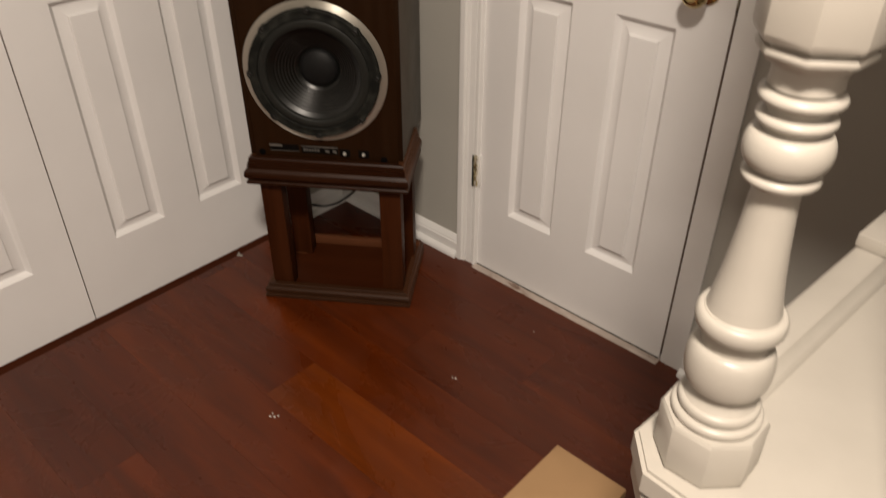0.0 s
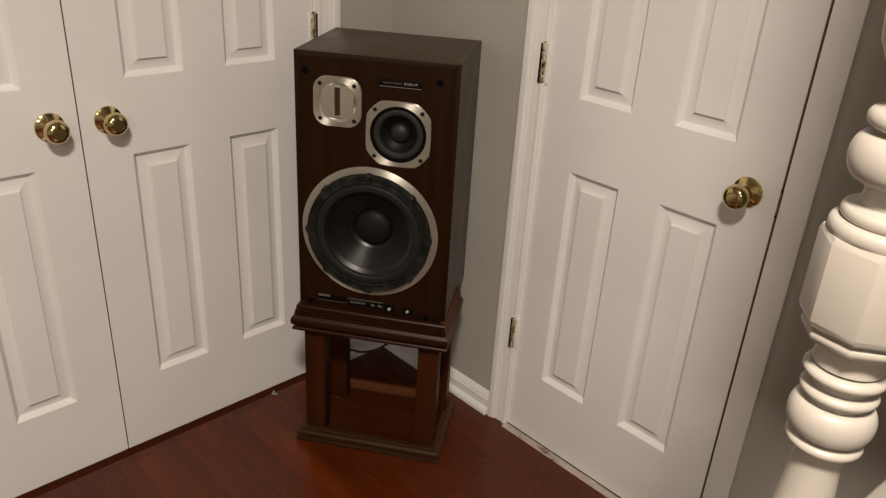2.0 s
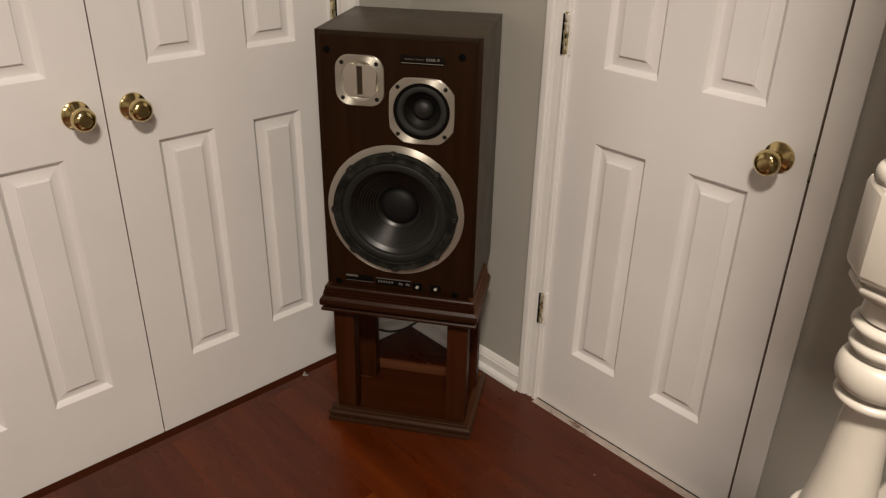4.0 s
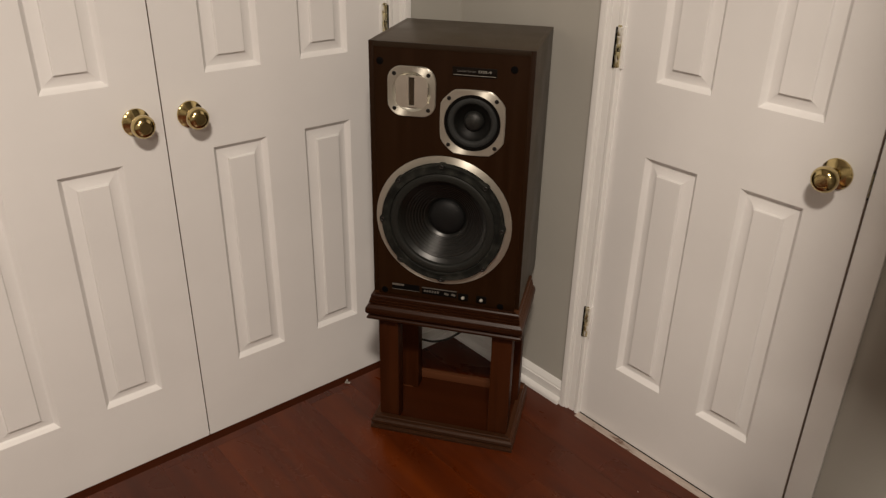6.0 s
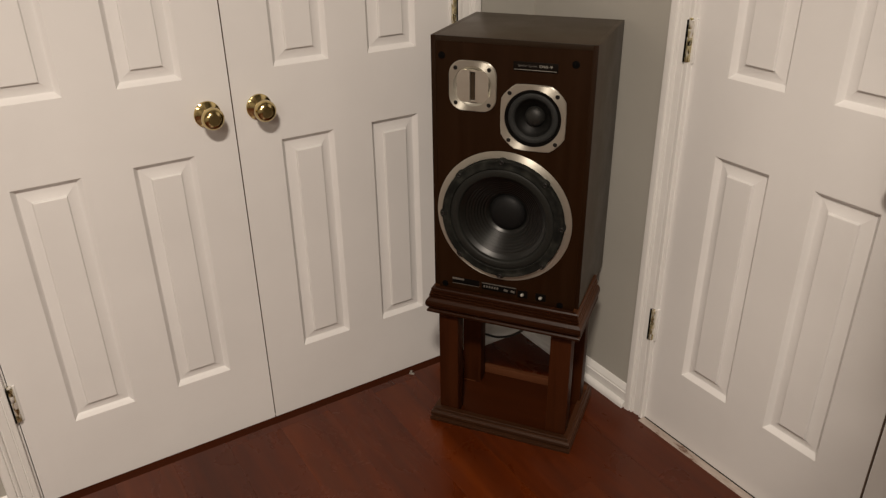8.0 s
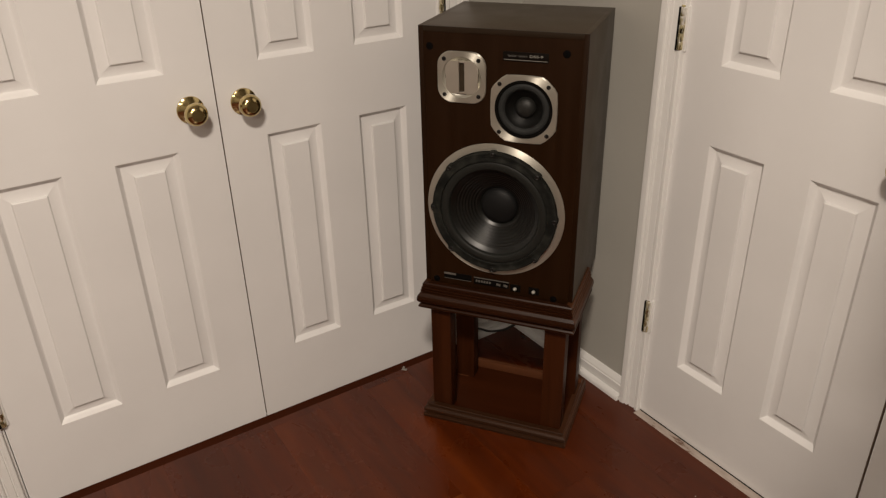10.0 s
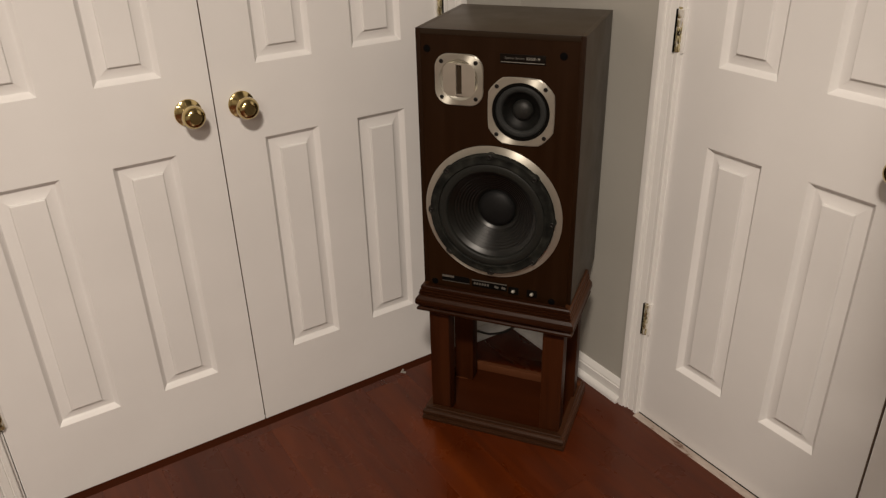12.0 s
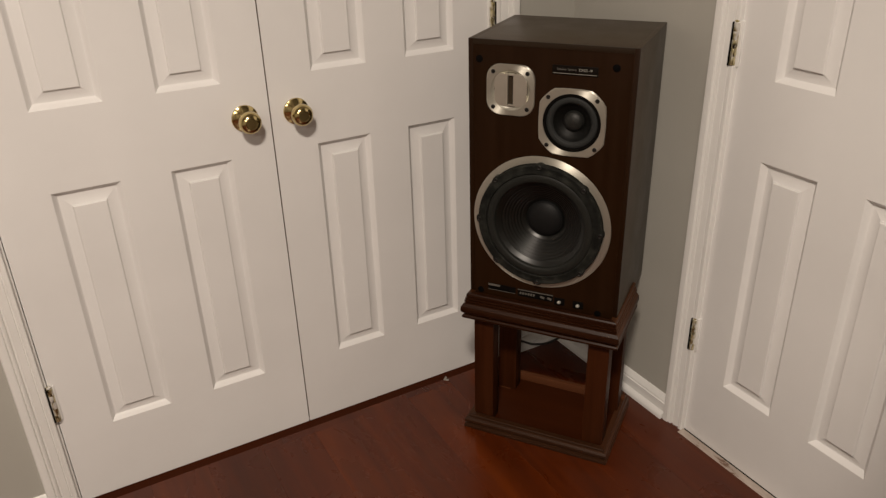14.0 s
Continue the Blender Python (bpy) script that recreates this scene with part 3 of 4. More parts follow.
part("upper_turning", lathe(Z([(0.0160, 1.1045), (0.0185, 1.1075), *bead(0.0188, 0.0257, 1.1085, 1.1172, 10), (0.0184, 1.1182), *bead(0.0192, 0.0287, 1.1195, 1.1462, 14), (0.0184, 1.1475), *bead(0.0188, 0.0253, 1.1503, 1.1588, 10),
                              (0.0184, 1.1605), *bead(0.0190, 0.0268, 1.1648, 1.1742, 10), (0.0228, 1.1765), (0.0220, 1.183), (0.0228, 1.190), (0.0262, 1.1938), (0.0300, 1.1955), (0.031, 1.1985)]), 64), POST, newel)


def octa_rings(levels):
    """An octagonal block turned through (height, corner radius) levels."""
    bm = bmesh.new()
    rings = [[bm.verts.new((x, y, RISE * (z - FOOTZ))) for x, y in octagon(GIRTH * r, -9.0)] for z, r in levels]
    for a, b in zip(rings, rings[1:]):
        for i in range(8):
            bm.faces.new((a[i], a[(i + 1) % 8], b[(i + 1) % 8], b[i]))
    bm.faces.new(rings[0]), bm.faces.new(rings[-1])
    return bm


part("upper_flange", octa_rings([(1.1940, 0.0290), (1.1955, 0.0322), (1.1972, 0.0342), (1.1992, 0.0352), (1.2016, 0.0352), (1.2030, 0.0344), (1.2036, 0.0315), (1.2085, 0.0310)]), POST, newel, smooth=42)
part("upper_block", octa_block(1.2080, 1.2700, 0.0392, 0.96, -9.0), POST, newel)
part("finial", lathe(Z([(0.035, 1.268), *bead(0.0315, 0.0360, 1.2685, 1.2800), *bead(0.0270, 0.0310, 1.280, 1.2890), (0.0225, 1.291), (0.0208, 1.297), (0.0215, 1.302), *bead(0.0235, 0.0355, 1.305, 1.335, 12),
                       (0.0235, 1.3365), *bead(0.0245, 0.0308, 1.338, 1.3500), (0.0200, 1.352), (0.0150, 1.358), (0.0160, 1.364), (0.0270, 1.372), (0.0345, 1.388), (0.0365, 1.404), (0.0345, 1.420), (0.0270, 1.434), (0.014, 1.442), (0.0, 1.444)]), 48), POST, newel)


# ---- loudspeaker stand ----
YAW = 35.6
STAND = pose(0.4236, -0.4097, 0.0, 0, 0, YAW)          # local x across, -y to the front, front edge at y = 0
stand = thing("speaker_stand", "dark mahogany wooden stand with moulded edges and four legs", "speaker stand", STAND)
SW = 0.205                                           # half width
TRAY = [(0.022, 0.359), (0.004, 0.359), (-0.001, 0.361), (-0.004, 0.3645), (-0.004, 0.3695), (-0.001, 0.3730), (0.0080, 0.3750), (0.0080, 0.3770), (-0.003, 0.3800), (-0.0065, 0.387), (-0.0070, 0.394), (-0.0055, 0.403),
        (0.000, 0.411), (0.0060, 0.4140), (0.0060, 0.4156), (0.0015, 0.4168), (0.0015, 0.4215), (0.0062, 0.4225), (0.0062, 0.4240), (0.0035, 0.4250), (0.0035, 0.4300), (0.0082, 0.4310), (0.0082, 0.4325), (0.0060, 0.4335),
        (0.0060, 0.4410), (0.0085, 0.4445), (0.022, 0.4445)]


def mitred(profile, half, depth, run):
    """One length of a moulding (outward, height) round three sides, mitred at the front corners. run: front, left or right."""
    bm = bmesh.new()
    ends = []
    for k in (0, 1):
        if run == "front":
            put = [((-1 if k == 0 else 1) * (half + o), -o, z) for o, z in profile]
        else:
            sx = -1 if run == "left" else 1
            put = [(sx * (half + o), -o if k == 0 else depth, z) for o, z in profile]
        ends.append([bm.verts.new(p) for p in put])
    n = len(profile)
    for i in range(n):
        bm.faces.new((ends[0][i], ends[0][(i + 1) % n], ends[1][(i + 1) % n], ends[1][i]))
    bm.faces.new(ends[0]), bm.faces.new(ends[1])
    return bm


RIM = [(-y, 0.4426 - 0.88 * (0.4445 - z)) for y, z in TRAY]
part("front_moulding", mitred(RIM, 0.2060, 0.231, "front"), STANDX, stand, smooth=22)
# right mouldings take a lighter wood, light on that side put into colour
part("side_moulding", mitred(RIM, 0.2062, 0.231, "right"), STANDLITY, stand, "right side moulding in a lighter, lit tone", smooth=22)
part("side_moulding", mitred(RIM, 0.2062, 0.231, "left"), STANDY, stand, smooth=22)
part("top_board", box(-SW + 0.007, 0.0225, 0.398, SW - 0.007, 0.240, 0.4165, 0.001), STANDX, stand)
part("apron", box(-0.185, 0.215, 0.371, 0.185, 0.233, 0.3975, 0.001), STANDX, stand)
legs = part("leg", box(-0.0280, -0.021, 0.022, 0.0280, 0.021, 0.3975, 0.0022), STANDZ, stand, at=pose(-0.1580, 0.045, 0))
for x, y in ((0.1580, 0.045), (-0.1465, 0.205), (0.163, 0.205)):
    leg = new("leg", legs.data)
    leg.parent, leg.matrix_basis = stand, pose(x, y, 0)
FOOT = [(0.020, 0.0), (-0.003, 0.0), (-0.0045, 0.006), (-0.003, 0.0125), (0.0055, 0.0148), (0.0055, 0.0170), (-0.002, 0.0195), (-0.0025, 0.028), (0.001, 0.034), (0.0080, 0.0362), (0.0080, 0.0382), (0.0045, 0.0395), (0.006, 0.043), (0.020, 0.043)]
PLINTH = [(-y, z) for y, z in FOOT]
part("base_front_moulding", mitred(PLINTH, 0.2035, 0.274, "front"), STANDBASE, stand, "dusty front moulding of the base, in a lit tone", smooth=22)
# lighter wood again for the lit right side
part("base_side_moulding", mitred(PLINTH, 0.2037, 0.274, "right"), STANDLITY, stand, smooth=22)
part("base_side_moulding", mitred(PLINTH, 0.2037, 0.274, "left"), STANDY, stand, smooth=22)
part("base_board", box(-SW + 0.007, 0.0205, 0.001, SW - 0.007, 0.242, 0.0265, 0.001), STANDBOARD, stand)
# paler wood stands for the light on the back rail's front
part("base_back_rail", box(-SW + 0.0065, 0.2425, 0.0, SW - 0.0065, 0.258, 0.050, 0.0015), STANDPALE, stand, "back rail, its lit front put into a paler colour")
part("glue_bead", box(-0.171, 0.1815, 0.0266, -0.135, 0.1838, 0.0292, 0.0009), STANDPALE, stand, "pale squeezed-out glue at the foot of a leg")


# ---- loudspeaker ----
SPK_W, SPK_D, SPK_H, TRAYZ = 0.393, 0.3185, 0.688, 0.4168
speaker = thing("loudspeaker", "walnut three-way floor loudspeaker without grille, on its stand", "loudspeaker", pose(0.4030, -0.3836, TRAYZ, 0, 0, 36.07))
# local: x across, front baffle at y = 0 facing -y, z up from the underside
W2 = SPK_W / 2
WALLT = 0.012


def pierced(holes, width, height, z0):
    """The baffle's front face with round holes (x, z, radius), as a slab."""
    bm = bmesh.new()
    outer = [bm.verts.new((x, 0, z)) for x, z in ((-width / 2, z0), (width / 2, z0), (width / 2, z0 + height), (-width / 2, z0 + height))]
    edges = [bm.edges.new((outer[i], outer[(i + 1) % 4])) for i in range(4)]
    for x, z, r in holes:
        ring = [bm.verts.new((x + r * math.cos(2 * math.pi * i / 48), 0, z + r * math.sin(2 * math.pi * i / 48))) for i in range(48)]
        edges += [bm.edges.new((ring[i], ring[(i + 1) % 48])) for i in range(48)]
    bmesh.ops.triangle_fill(bm, edges=edges, use_beauty=True)
    inside = [f for f in bm.faces if any((f.calc_center_median().x - x) ** 2 + (f.calc_center_median().z - z) ** 2 < (0.97 * r) ** 2 for x, z, r in holes)]
    bmesh.ops.delete(bm, geom=inside, context="FACES")
    front = bm.faces[:]
    got = bmesh.ops.extrude_face_region(bm, geom=front)
    bmesh.ops.translate(bm, verts=[v for v in got["geom"] if isinstance(v, bmesh.types.BMVert)], vec=(0, 0.018, 0))
    return bm


Y0 = TRAYZ
WOOFER = (-0.0095, 0.6655 - Y0)
MID = (0.0567, 0.929 - Y0)
TWEET = (-0.0915, 0.9925 - Y0)
for n, x0, x1, z0, z1 in (("side_panel", -W2, -W2 + WALLT, 0, SPK_H), ("side_panel", W2 - WALLT, W2, 0, SPK_H),
                          ("top_panel", -W2 + WALLT, W2 - WALLT, SPK_H - WALLT, SPK_H), ("bottom_panel", -W2 + WALLT, W2 - WALLT, 0, WALLT)):
    panel = part(n, box(x0, 0.006, z0, x1, SPK_D, z1, 0.0007), CABINET, speaker, "brown wood-grain vinyl panel")
    part("front_edge", box(x0, -0.0012, z0, x1, 0.0058, z1, 0.0007), EDGETOP if n == "top_panel" else EDGEWOOD, panel, "dark edging strip")
part("back_panel", box(-W2 + WALLT, SPK_D - 0.015, WALLT, W2 - WALLT, SPK_D, SPK_H - WALLT), BLACK, speaker)
part("baffle", pierced([(*WOOFER, 0.150), (*MID, 0.066), (*TWEET, 0.040)], SPK_W - 2 * WALLT, SPK_H - 2 * WALLT, WALLT), BAFFLE, speaker, "dark walnut-veneered front baffle", smooth=0)

# woofer: bright ring, black gasket with eight lugs, roll surround, ribbed cone, dust cap
woofer = part("woofer", lathe([(0.1500, 0.0), (0.1742, 0.0), (0.1752, 0.0010), (0.1746, 0.0024), (0.1732, 0.0030), (0.1600, 0.0050), (0.1584, 0.0050), (0.1575, 0.0006), (0.1500, 0.0005)], 120, True), RINGMETAL, speaker, "large woofer with a bright metal ring",
              pose(WOOFER[0], -0.0004, WOOFER[1]) @ OUT, 30)
LUGS = [45 * i + 0.5 for i in range(8)]


def gasket(steps=208):
    """A moulded ring whose rim swells out into eight low screw lugs."""
    bm = bmesh.new()
    rings = []
    for r0, grow, z, lift in ((0.1345, 0, -0.012, 0), (0.1345, 0, 0.0085, 0), (0.1362, 0, 0.0102, 0), (0.1400, 0, 0.0104, 0.0), (0.1440, 0.0, 0.0086, 0.0), (0.1500, 0.2, 0.0090, 0.0014), (0.1548, 0.8, 0.0094, 0.0020), (0.1566, 1, 0.0080, 0.0020), (0.1570, 1, -0.012, 0)):
        ring = []
        for i in range(steps):
            a = 360.0 * i / steps
            off = min(abs((a - b + 180) % 360 - 180) for b in LUGS)
            k = max(0.0, 1 - (off / 3.9) ** 2) ** 0.6
            rr = r0 + 0.0048 * grow * k
            ring.append(bm.verts.new((rr * math.cos(radians(a)), rr * math.sin(radians(a)), z + lift * k)))
        rings.append(ring)
    for p, q in zip(rings, rings[1:] + rings[:1]):
        for i in range(steps):
            j = (i + 1) % steps
            bm.faces.new((p[i], p[j], q[j], q[i]))
    return bm


def ring_of(profile, steps=96):
    """An open turned sheet."""
    bm = lathe(profile, steps)
    bmesh.ops.delete(bm, geom=[f for f in bm.faces if len(f.verts) > 4], context="FACES_ONLY")
    return bm


SINK = pose(0, 0, 0.0100)          # the driver stands a little proud of its ring
part("gasket", moved(gasket(), SINK), GASKET, woofer, "black gasket with eight screw lugs")
for b in LUGS:
    a = radians(b)
    part("screw", moved(lathe([(0.0, 0), (0.0056, 0), (0.0056, 0.0012), (0.0044, 0.0019), (0.0030, 0.0006), (0.0, 0.0006)], 14), pose(0.1540 * math.cos(a), 0.1540 * math.sin(a), 0.0205)), SCREW, woofer)
part("surround", moved(ring_of([(0.1355, 0.0065), *[(0.1245 + 0.0105 * math.cos(radians(180 * k / 10)), 0.0052 + 0.0038 * math.sin(radians(180 * k / 10))) for k in range(11)], (0.1130, 0.0025), (0.1120, 0.0)]), SINK), RUBBER, woofer, "rubber roll surround")
cone = [(0.1125, -0.0010)]
for k in range(110):
    r = 0.1115 - k * 0.00065
    groove = 0.0007 * (math.cos((r - 0.056) / 0.0066 * 2 * math.pi) - 1) if 0.056 < r < 0.1022 else 0.0
    cone.append((r, -0.0015 - (0.1115 - r) * 0.70 + groove))
part("cone", moved(ring_of(cone, 120), SINK), CONE, woofer, "black ribbed paper cone", smooth=60)
cz = cone[-1][1]
part("dust_cap", moved(ring_of([(0.0480, cz + 0.0040), *[(0.0475 * math.cos(radians(a)), cz + 0.0045 + 0.0190 * math.sin(radians(a))) for a in range(0, 90, 9)], (0.0, cz + 0.0237)], 64), SINK), DUSTCAP, woofer, "black domed dust cap", smooth=60)


def plate_with_hole(points, r, thick, lip):
    """A flat plate (x, z outline) with a round hole, edge rounded towards the front (-y)."""
    bm = bmesh.new()
    n = len(points)
    hole = [(r * math.cos(2 * math.pi * i / 64), r * math.sin(2 * math.pi * i / 64)) for i in range(64)]

    def loop(pts, y):
        return [bm.verts.new((a, y, b)) for a, b in pts]
    back, mid_ring = loop(points, 0.0), loop(points, -thick + lip)
    face = loop([(a * (1 - lip / 0.05), b * (1 - lip / 0.05)) for a, b in points], -thick)
    hf, hb = loop(hole, -thick), loop(hole, 0.0)
    for a, b in ((back, mid_ring), (mid_ring, face)):
        for i in range(n):
            bm.faces.new((a[i], a[(i + 1) % n], b[(i + 1) % n], b[i]))
    for i in range(64):
        bm.faces.new((hf[i], hf[(i + 1) % 64], hb[(i + 1) % 64], hb[i]))
    edges = [bm.edges.get((face[i], face[(i + 1) % n])) for i in range(n)] + [bm.edges.get((hf[i], hf[(i + 1) % 64])) for i in range(64)]
    bmesh.ops.triangle_fill(bm, edges=edges, use_beauty=True)
    drop = [f for f in bm.faces if len(f.verts) == 3 and abs(f.calc_center_median().y + thick) < 1e-6 and math.hypot(f.calc_center_median().x, f.calc_center_median().z) < 0.96 * r]
    bmesh.ops.delete(bm, geom=drop, context="FACES_ONLY")
    return bm


def clipped(w, h, c, bow):
    """A square with clipped corners and slightly bowed sides."""
    pts = []
    for sx, sy in ((1, 1), (-1, 1), (-1, -1), (1, -1)):
        a, b = (sx * w / 2, sy * (h / 2 - c)), (sx * (w / 2 - c), sy * h / 2)
        pts += [a, b] if sx * sy > 0 else [b, a]
    out = []
    for i in range(8):
        a, b = Vector(pts[i]), Vector(pts[(i + 1) % 8])
        for k in range(4):
            p = a.lerp(b, k / 4)
            q = p.normalized() * (bow * math.sin(math.pi * k / 4))
            out.append((p.x + q.x, p.y + q.y))
    return out


def softened(points, k):
    """Round off an outline's corners."""
    n = len(points)
    return [tuple((1 - 2 * k) * points[i][c] + k * (points[i - 1][c] + points[(i + 1) % n][c]) for c in (0, 1)) for i in range(n)]


def plate_screw(parent, x, z, y):
    part("screw", lathe([(0.0, 0), (0.0050, 0), (0.0050, 0.0012), (0.0036, 0.0024), (0.0026, 0.0024), (0.0022, 0.0008), (0.0, 0.0008)], 16), SCREW, parent, at=pose(x, y, z) @ OUT)


# midrange
midrange = part("midrange", plate_with_hole(softened(clipped(0.1545, 0.1560, 0.033, 0.0012), 0.12), 0.0680, 0.0050, 0.0012), PLATEMETAL, speaker, "midrange driver in a clipped square metal plate", pose(MID[0], -0.0004, MID[1]), 20)
for sx in (-1, 1):
    for sz in (-1, 1):
        plate_screw(midrange, sx * 0.0565, sz * 0.0565, -0.0050)
part("trim_ring", moved(lathe([(0.0605, -0.002), (0.0605, 0.0040), (0.0620, 0.0058), (0.0662, 0.0058), (0.0678, 0.0042), (0.0678, -0.002)], 72, True), OUT), BLACK, midrange, "glossy black inner ring")
part("surround", moved(ring_of([(0.0610, 0.002), *[(0.0535 + 0.0070 * math.cos(radians(18 * k)), 0.0012 + 0.0040 * math.sin(radians(18 * k))) for k in range(11)], (0.045, 0.0)], 72), OUT), MIDSURR, midrange, "grey cloth surround")
part("cone", moved(ring_of([(0.0455, 0.0), (0.044, -0.003), (0.036, -0.010), (0.024, -0.018)], 72), OUT), MIDCONE, midrange)
part("dome", moved(ring_of([(0.0245, -0.0178), *[(0.0240 * math.cos(radians(a)), -0.0165 + 0.0150 * math.sin(radians(a))) for a in range(0, 90, 9)], (0.0, -0.0015)], 56), OUT), MESHCAP, midrange, "grey mesh dome", smooth=60)

# ribbon tweeter: plate, shallow round horn, slotted face
tweeter = part("tweeter", plate_with_hole(rounded(0.117, 0.119, 0.034, 6), 0.0475, 0.0052, 0.0014), PLATEMETAL, speaker, "ribbon tweeter in a rounded square metal plate", pose(TWEET[0], -0.0004, TWEET[1]), 20)
for sx in (-1, 1):
    for sz in (-1, 1):
        plate_screw(tweeter, sx * 0.0415, sz * 0.0415, -0.0052)
part("horn", moved(ring_of([(0.0476, 0.0050), (0.0470, 0.0036), (0.0400, -0.0010), (0.030, -0.0050)], 64), OUT), STEEL, tweeter, "shallow dished horn")


def cheek(side):
    """A flat cheek filling one side of the round horn."""
    top = [(x, min(0.0378, math.sqrt(0.0464 ** 2 - x * x))) for x in (0.0068, 0.0150, 0.0268, 0.0310, 0.0350, 0.0390)]
    pts = top + [(x, -z) for x, z in reversed(top)]
    return moved(prism([(side * x, z) for x, z in pts], 0.0075, "y", 0.0008), pose(0, -0.0040, 0))


for side in (-1, 1):
    part("horn_cheek", cheek(side), RIBBON, tweeter, "satin metal cheek")
for z0, z1 in ((0.0335, 0.0378), (-0.0378, -0.0335)):
    part("slot_end", box(-0.0066, -0.0036, z0, 0.0066, 0.0034, z1, 0.0006), RIBBON, tweeter)
part("slot", box(-0.0066, 0.0020, -0.0333, 0.0066, 0.0034, 0.0333), SLOT, tweeter, "dark ribbon slot")

# grille sockets
for x, z in ((-0.1695, 1.0590), (0.1490, 1.0600), (-0.1670, 0.4480), (0.1475, 0.4430)):
    part("grille_socket", moved(lathe([(0.0, -0.0005), (0.0088, -0.0005), (0.0088, 0.0003), (0.0080, 0.0006), (0.0, 0.0005)], 20), pose(x, 0, z - Y0) @ OUT), SOCKET, speaker, "black rubber grille socket")


def lettering(body, size, x, y, z, name, parent, material, width=0.0):
    cu = bpy.data.curves.new(name, "FONT")
    cu.body, cu.size, cu.extrude, cu.align_x, cu.align_y = body, size, 0.0002, "LEFT", "CENTER"
    tmp = bpy.data.objects.new(name, cu)
    scene.collection.objects.link(tmp)
    me = bpy.data.meshes.new_from_object(tmp.evaluated_get(bpy.context.evaluated_depsgraph_get()))
    bpy.data.objects.remove(tmp)
    if width:
        xs = [v.co.x for v in me.vertices]
        k = width / (max(xs) - min(xs))
        for v in me.vertices:
            v.co.x *= k
    me.materials.clear()
    me.materials.append(material)
    ob = new(name, me)
    ob.parent, ob.matrix_basis = parent, pose(x, y, z, 90, 0, 0)
    return ob


badge = part("badge", box(0.006, -0.0018, 1.0375 - Y0, 0.110, 0.0, 1.0585 - Y0, 0.0005), PLATEBLACK, speaker, "black name plate with silver lettering")
lettering("Speaker System", 0.0066, 0.0170, -0.0022, 1.0500 - Y0, "lettering", badge, DIMPRINT, 0.044)
lettering("DSS-9", 0.0078, 0.0665, -0.0022, 1.0500 - Y0, "lettering", badge, SILVER, 0.030)
part("stripe", box(0.0085, -0.0024, 1.0404 - Y0, 0.1075, -0.0016, 1.0413 - Y0), SILVER, badge)

left_plate = part("maker_plate", box(-0.146, -0.0016, 0.4545 - Y0, -0.070, 0.0, 0.4730 - Y0, 0.0005), BLACK, speaker, "black strip with a silver edge")
part("silver_edge", box(-0.1455, -0.0024, 0.4670 - Y0, -0.113, -0.0014, 0.4725 - Y0), DIMPRINT, left_plate)
part("silver_line", box(-0.1455, -0.0022, 0.4550 - Y0, -0.0705, -0.0014, 0.4561 - Y0), DIMPRINT, left_plate)
right_plate = part("control_plate", box(-0.0635, -0.0016, 0.4515 - Y0, 0.031, 0.0, 0.4725 - Y0, 0.0005), BLACK, speaker, "black level control plate with silver marks")
part("silver_line", box(-0.0630, -0.0024, 0.4693 - Y0, 0.0305, -0.0014, 0.4717 - Y0), DIMPRINT, right_plate)
for k in range(6):
    part("print_mark", moved(box(-0.0023, -0.0022, -0.0032, 0.0023, -0.0014, 0.0032), pose(-0.056 + 0.0072 * k, 0, 0.4610 - Y0, 0, 18, 0)), DIMPRINT, right_plate)
for k in range(2):
    part("print_mark", moved(box(-0.0055, -0.0022, -0.0030, 0.0055, -0.0014, 0.0030), pose(0.003 + 0.019 * k, 0, 0.4595 - Y0, 0, 14, 0)), DIMPRINT, right_plate)
for x in (0.0500, 0.0985):
    dial = part("level_switch", moved(box(-0.0135, -0.0014, -0.0100, 0.0135, 0.0, 0.0100, 0.0005), pose(x - 0.002, 0, 0.4570 - Y0)), BLACK, speaker, "black level switch with a bright lever")
    part("lever", moved(lathe([(0.0, 0), (0.0042, 0), (0.0046, 0.003), (0.0044, 0.0085), (0.0034, 0.0112), (0.0016, 0.0126), (0.0, 0.0130)], 18), pose(x - 0.0015, -0.0010, 0.4550 - Y0, -24, 0, 0) @ OUT), LEVER, dial, "pale rounded lever")

# ---- small things on the floor and behind the stand ----
cable = tagged(part("speaker_cable", tube([STAND @ Vector(p) for p in ((0.02, 0.335, 0.47), (0.035, 0.338, 0.33), (0.01, 0.312, 0.21), (-0.045, 0.298, 0.152), (-0.10, 0.296, 0.128), (-0.15, 0.299, 0.126), (-0.176, 0.302, 0.10), (-0.182, 0.304, 0.05), (-0.183, 0.304, 0.0045))], 0.0036), CABLE),
               "black speaker cable drooping behind the stand", "cable")
carton = thing("cardboard_box", "plain brown closed cardboard box on the floor", "box", pose(1.2745, -0.985, 0.0))
part("carton_walls", box(0, 0, 0.0, 0.155, 0.42, 0.1965, 0.002), CARDBOARD, carton)
part("top_flap", box(0.0, 0.0, 0.1972, 0.155, 0.42, 0.2000, 0.0012), CARDBOARD, carton)


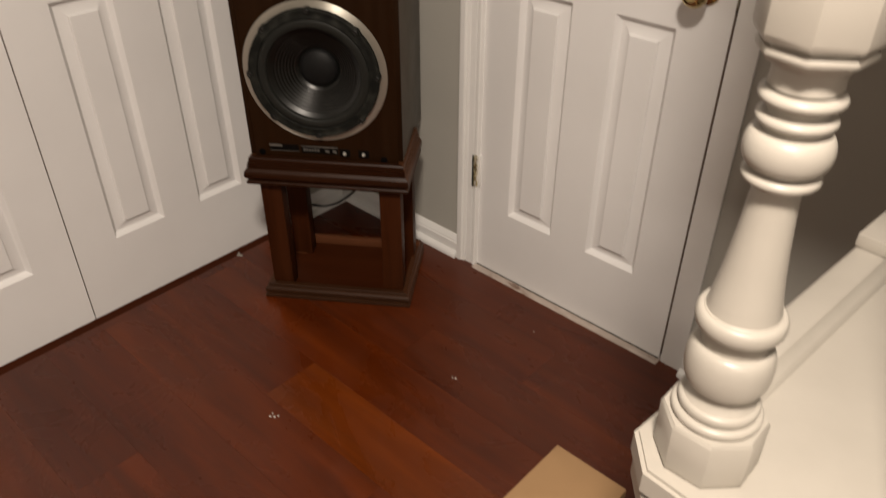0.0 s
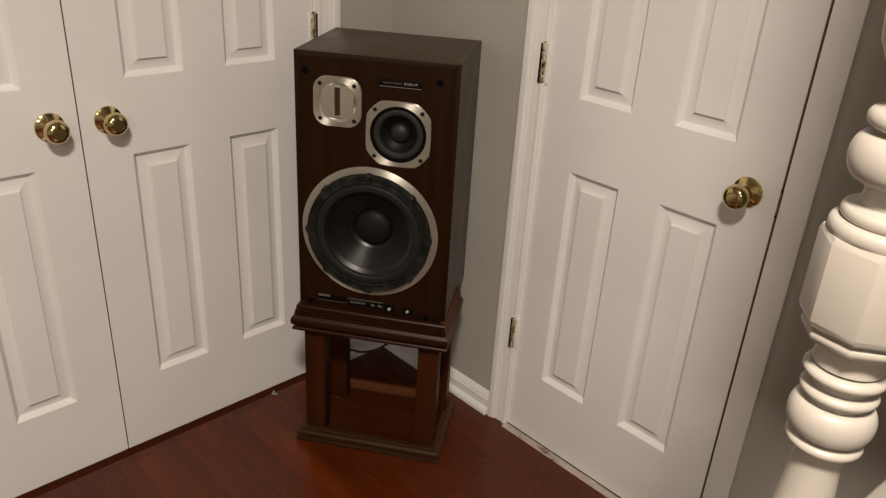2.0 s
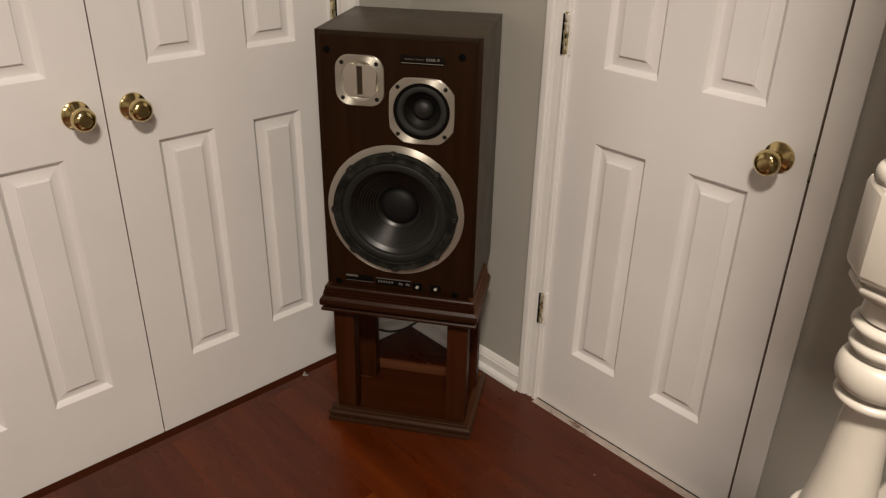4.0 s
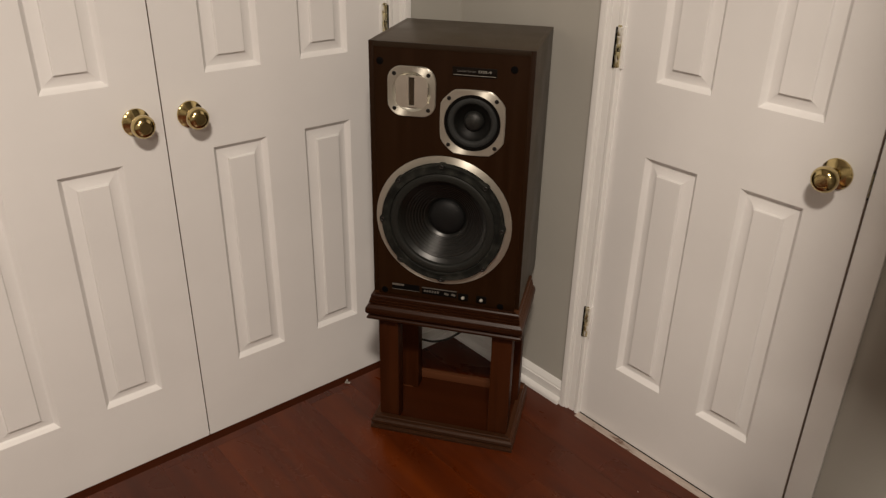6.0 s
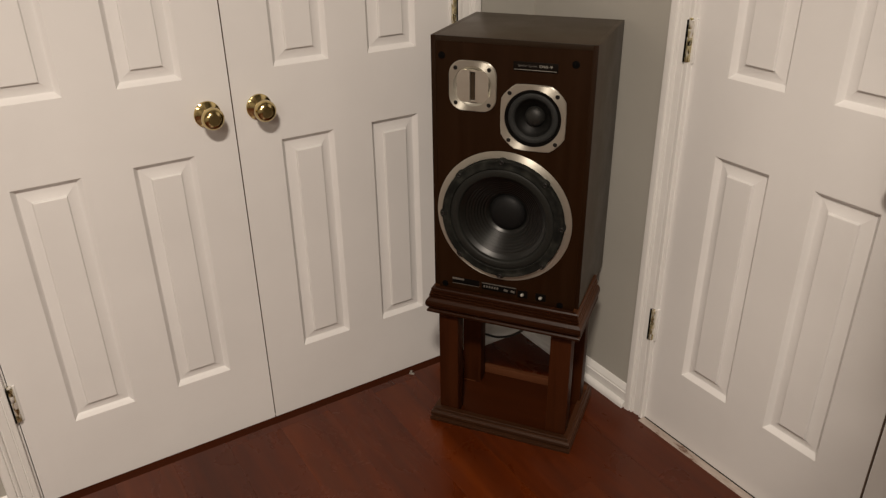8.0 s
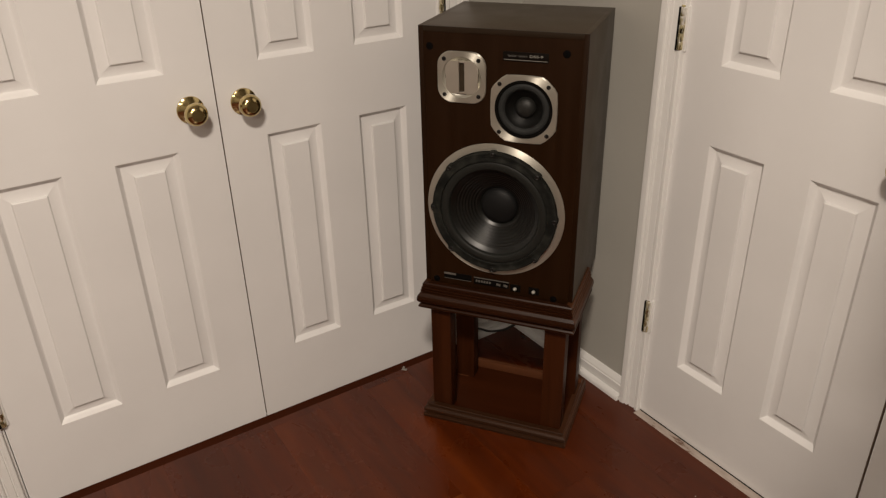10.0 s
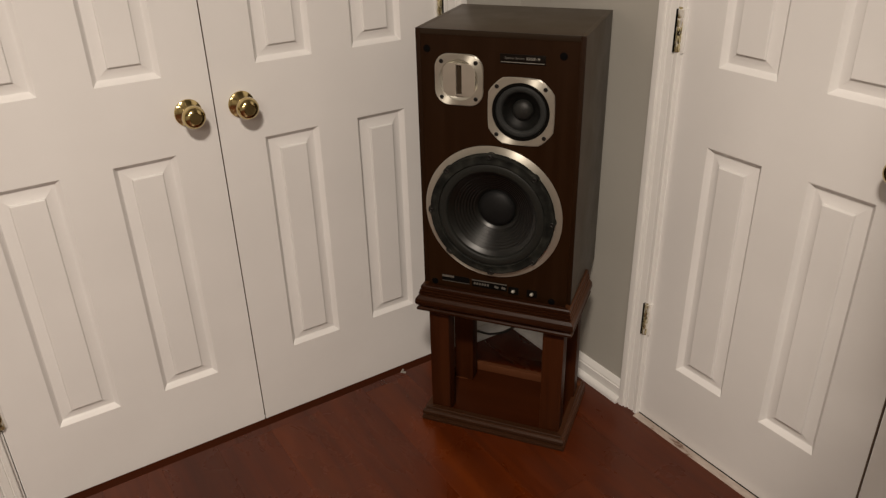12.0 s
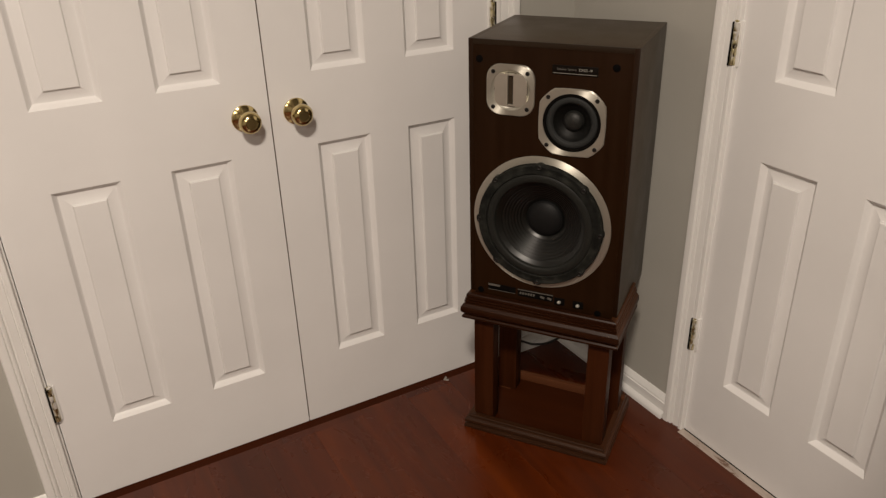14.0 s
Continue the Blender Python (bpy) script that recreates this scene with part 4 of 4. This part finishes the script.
def crumb(name, x, y, r, label, category):
    bm = bmesh.new()
    bmesh.ops.create_icosphere(bm, subdivisions=2, radius=r)
    for v in bm.verts:
        v.co *= 0.75 + 0.5 * noise.noise(v.co / r * 1.3 + Vector((x * 31, y * 17, 0)))
        v.co.z = max(v.co.z * 0.6, -0.25 * r)
    return tagged(part(name, bm, PLASTER, None, "", pose(x, y, 0.25 * r)), label, category, "crumbs on the floor")


for i, (x, y, r) in enumerate(((0.637, -0.804, 0.0034), (0.645, -0.798, 0.0040), (0.649, -0.790, 0.0030), (0.633, -0.794, 0.0026), (0.875, -0.412, 0.0036), (0.867, -0.415, 0.0024), (0.911, -0.136, 0.0024))):
    crumb("crumb", x, y, r, "tiny white plaster crumb on the floor", "crumb")
tagged(part("plastic_clip", join(box(-0.012, -0.006, 0, 0.012, 0.006, 0.004, 0.0015), moved(box(-0.004, -0.005, 0.0, 0.004, 0.005, 0.014, 0.0015), pose(-0.006, 0, 0.003, 0, 20, 0))), CLIP, None, "", pose(0.034, -0.467, 0.0, 0, 0, 40) @ Matrix.Scale(0.7, 4)),
             "small translucent white clip on the floor by the closet", "clip")

# ---- floorboards, laid across from the closet wall ----
PLANK_W, rows_y = 0.152, []
rng = random.Random(7)
lengths = (0.92, 1.22, 1.52)


def plank_mesh(length, finish=FLOORWOOD):
    bm = box(0, 0, -0.0115, length - 0.0002, PLANK_W - 0.0002, 0.0, 0.0)
    top = [e for e in bm.edges if all(v.co.z > -0.001 for v in e.verts)]
    bmesh.ops.bevel(bm, geom=top, offset=0.00015, segments=1, affect="EDGES")
    return mesh("plank", bm, finish, 0)


shared = {n: plank_mesh(n) for n in lengths}
y = -0.310 + PLANK_W
while y > ROOM_Y - 0.05:
    amber_row = abs(y + 0.766) < 0.01
    x = -0.115 - rng.choice((0.1, 0.3, 0.5, 0.75))
    if amber_row:
        x = -0.35
    while x < ROOM_X:
        n = 0.92 if amber_row else rng.choice(lengths)
        x0, x1 = max(x, -0.115), min(x + n, ROOM_X)
        if x1 - x0 > 0.03:
            cut = round(x1 - x0, 3)
            if cut not in shared:
                shared[cut] = plank_mesh(cut)
            warm = amber_row and x0 < 1.0 < x1
            board = new("plank", plank_mesh(cut, AMBERWOOD) if warm else shared[cut])
            board.parent, board.matrix_basis = FLOOR, pose(x0, y, 0)
        x += n
    y -= PLANK_W
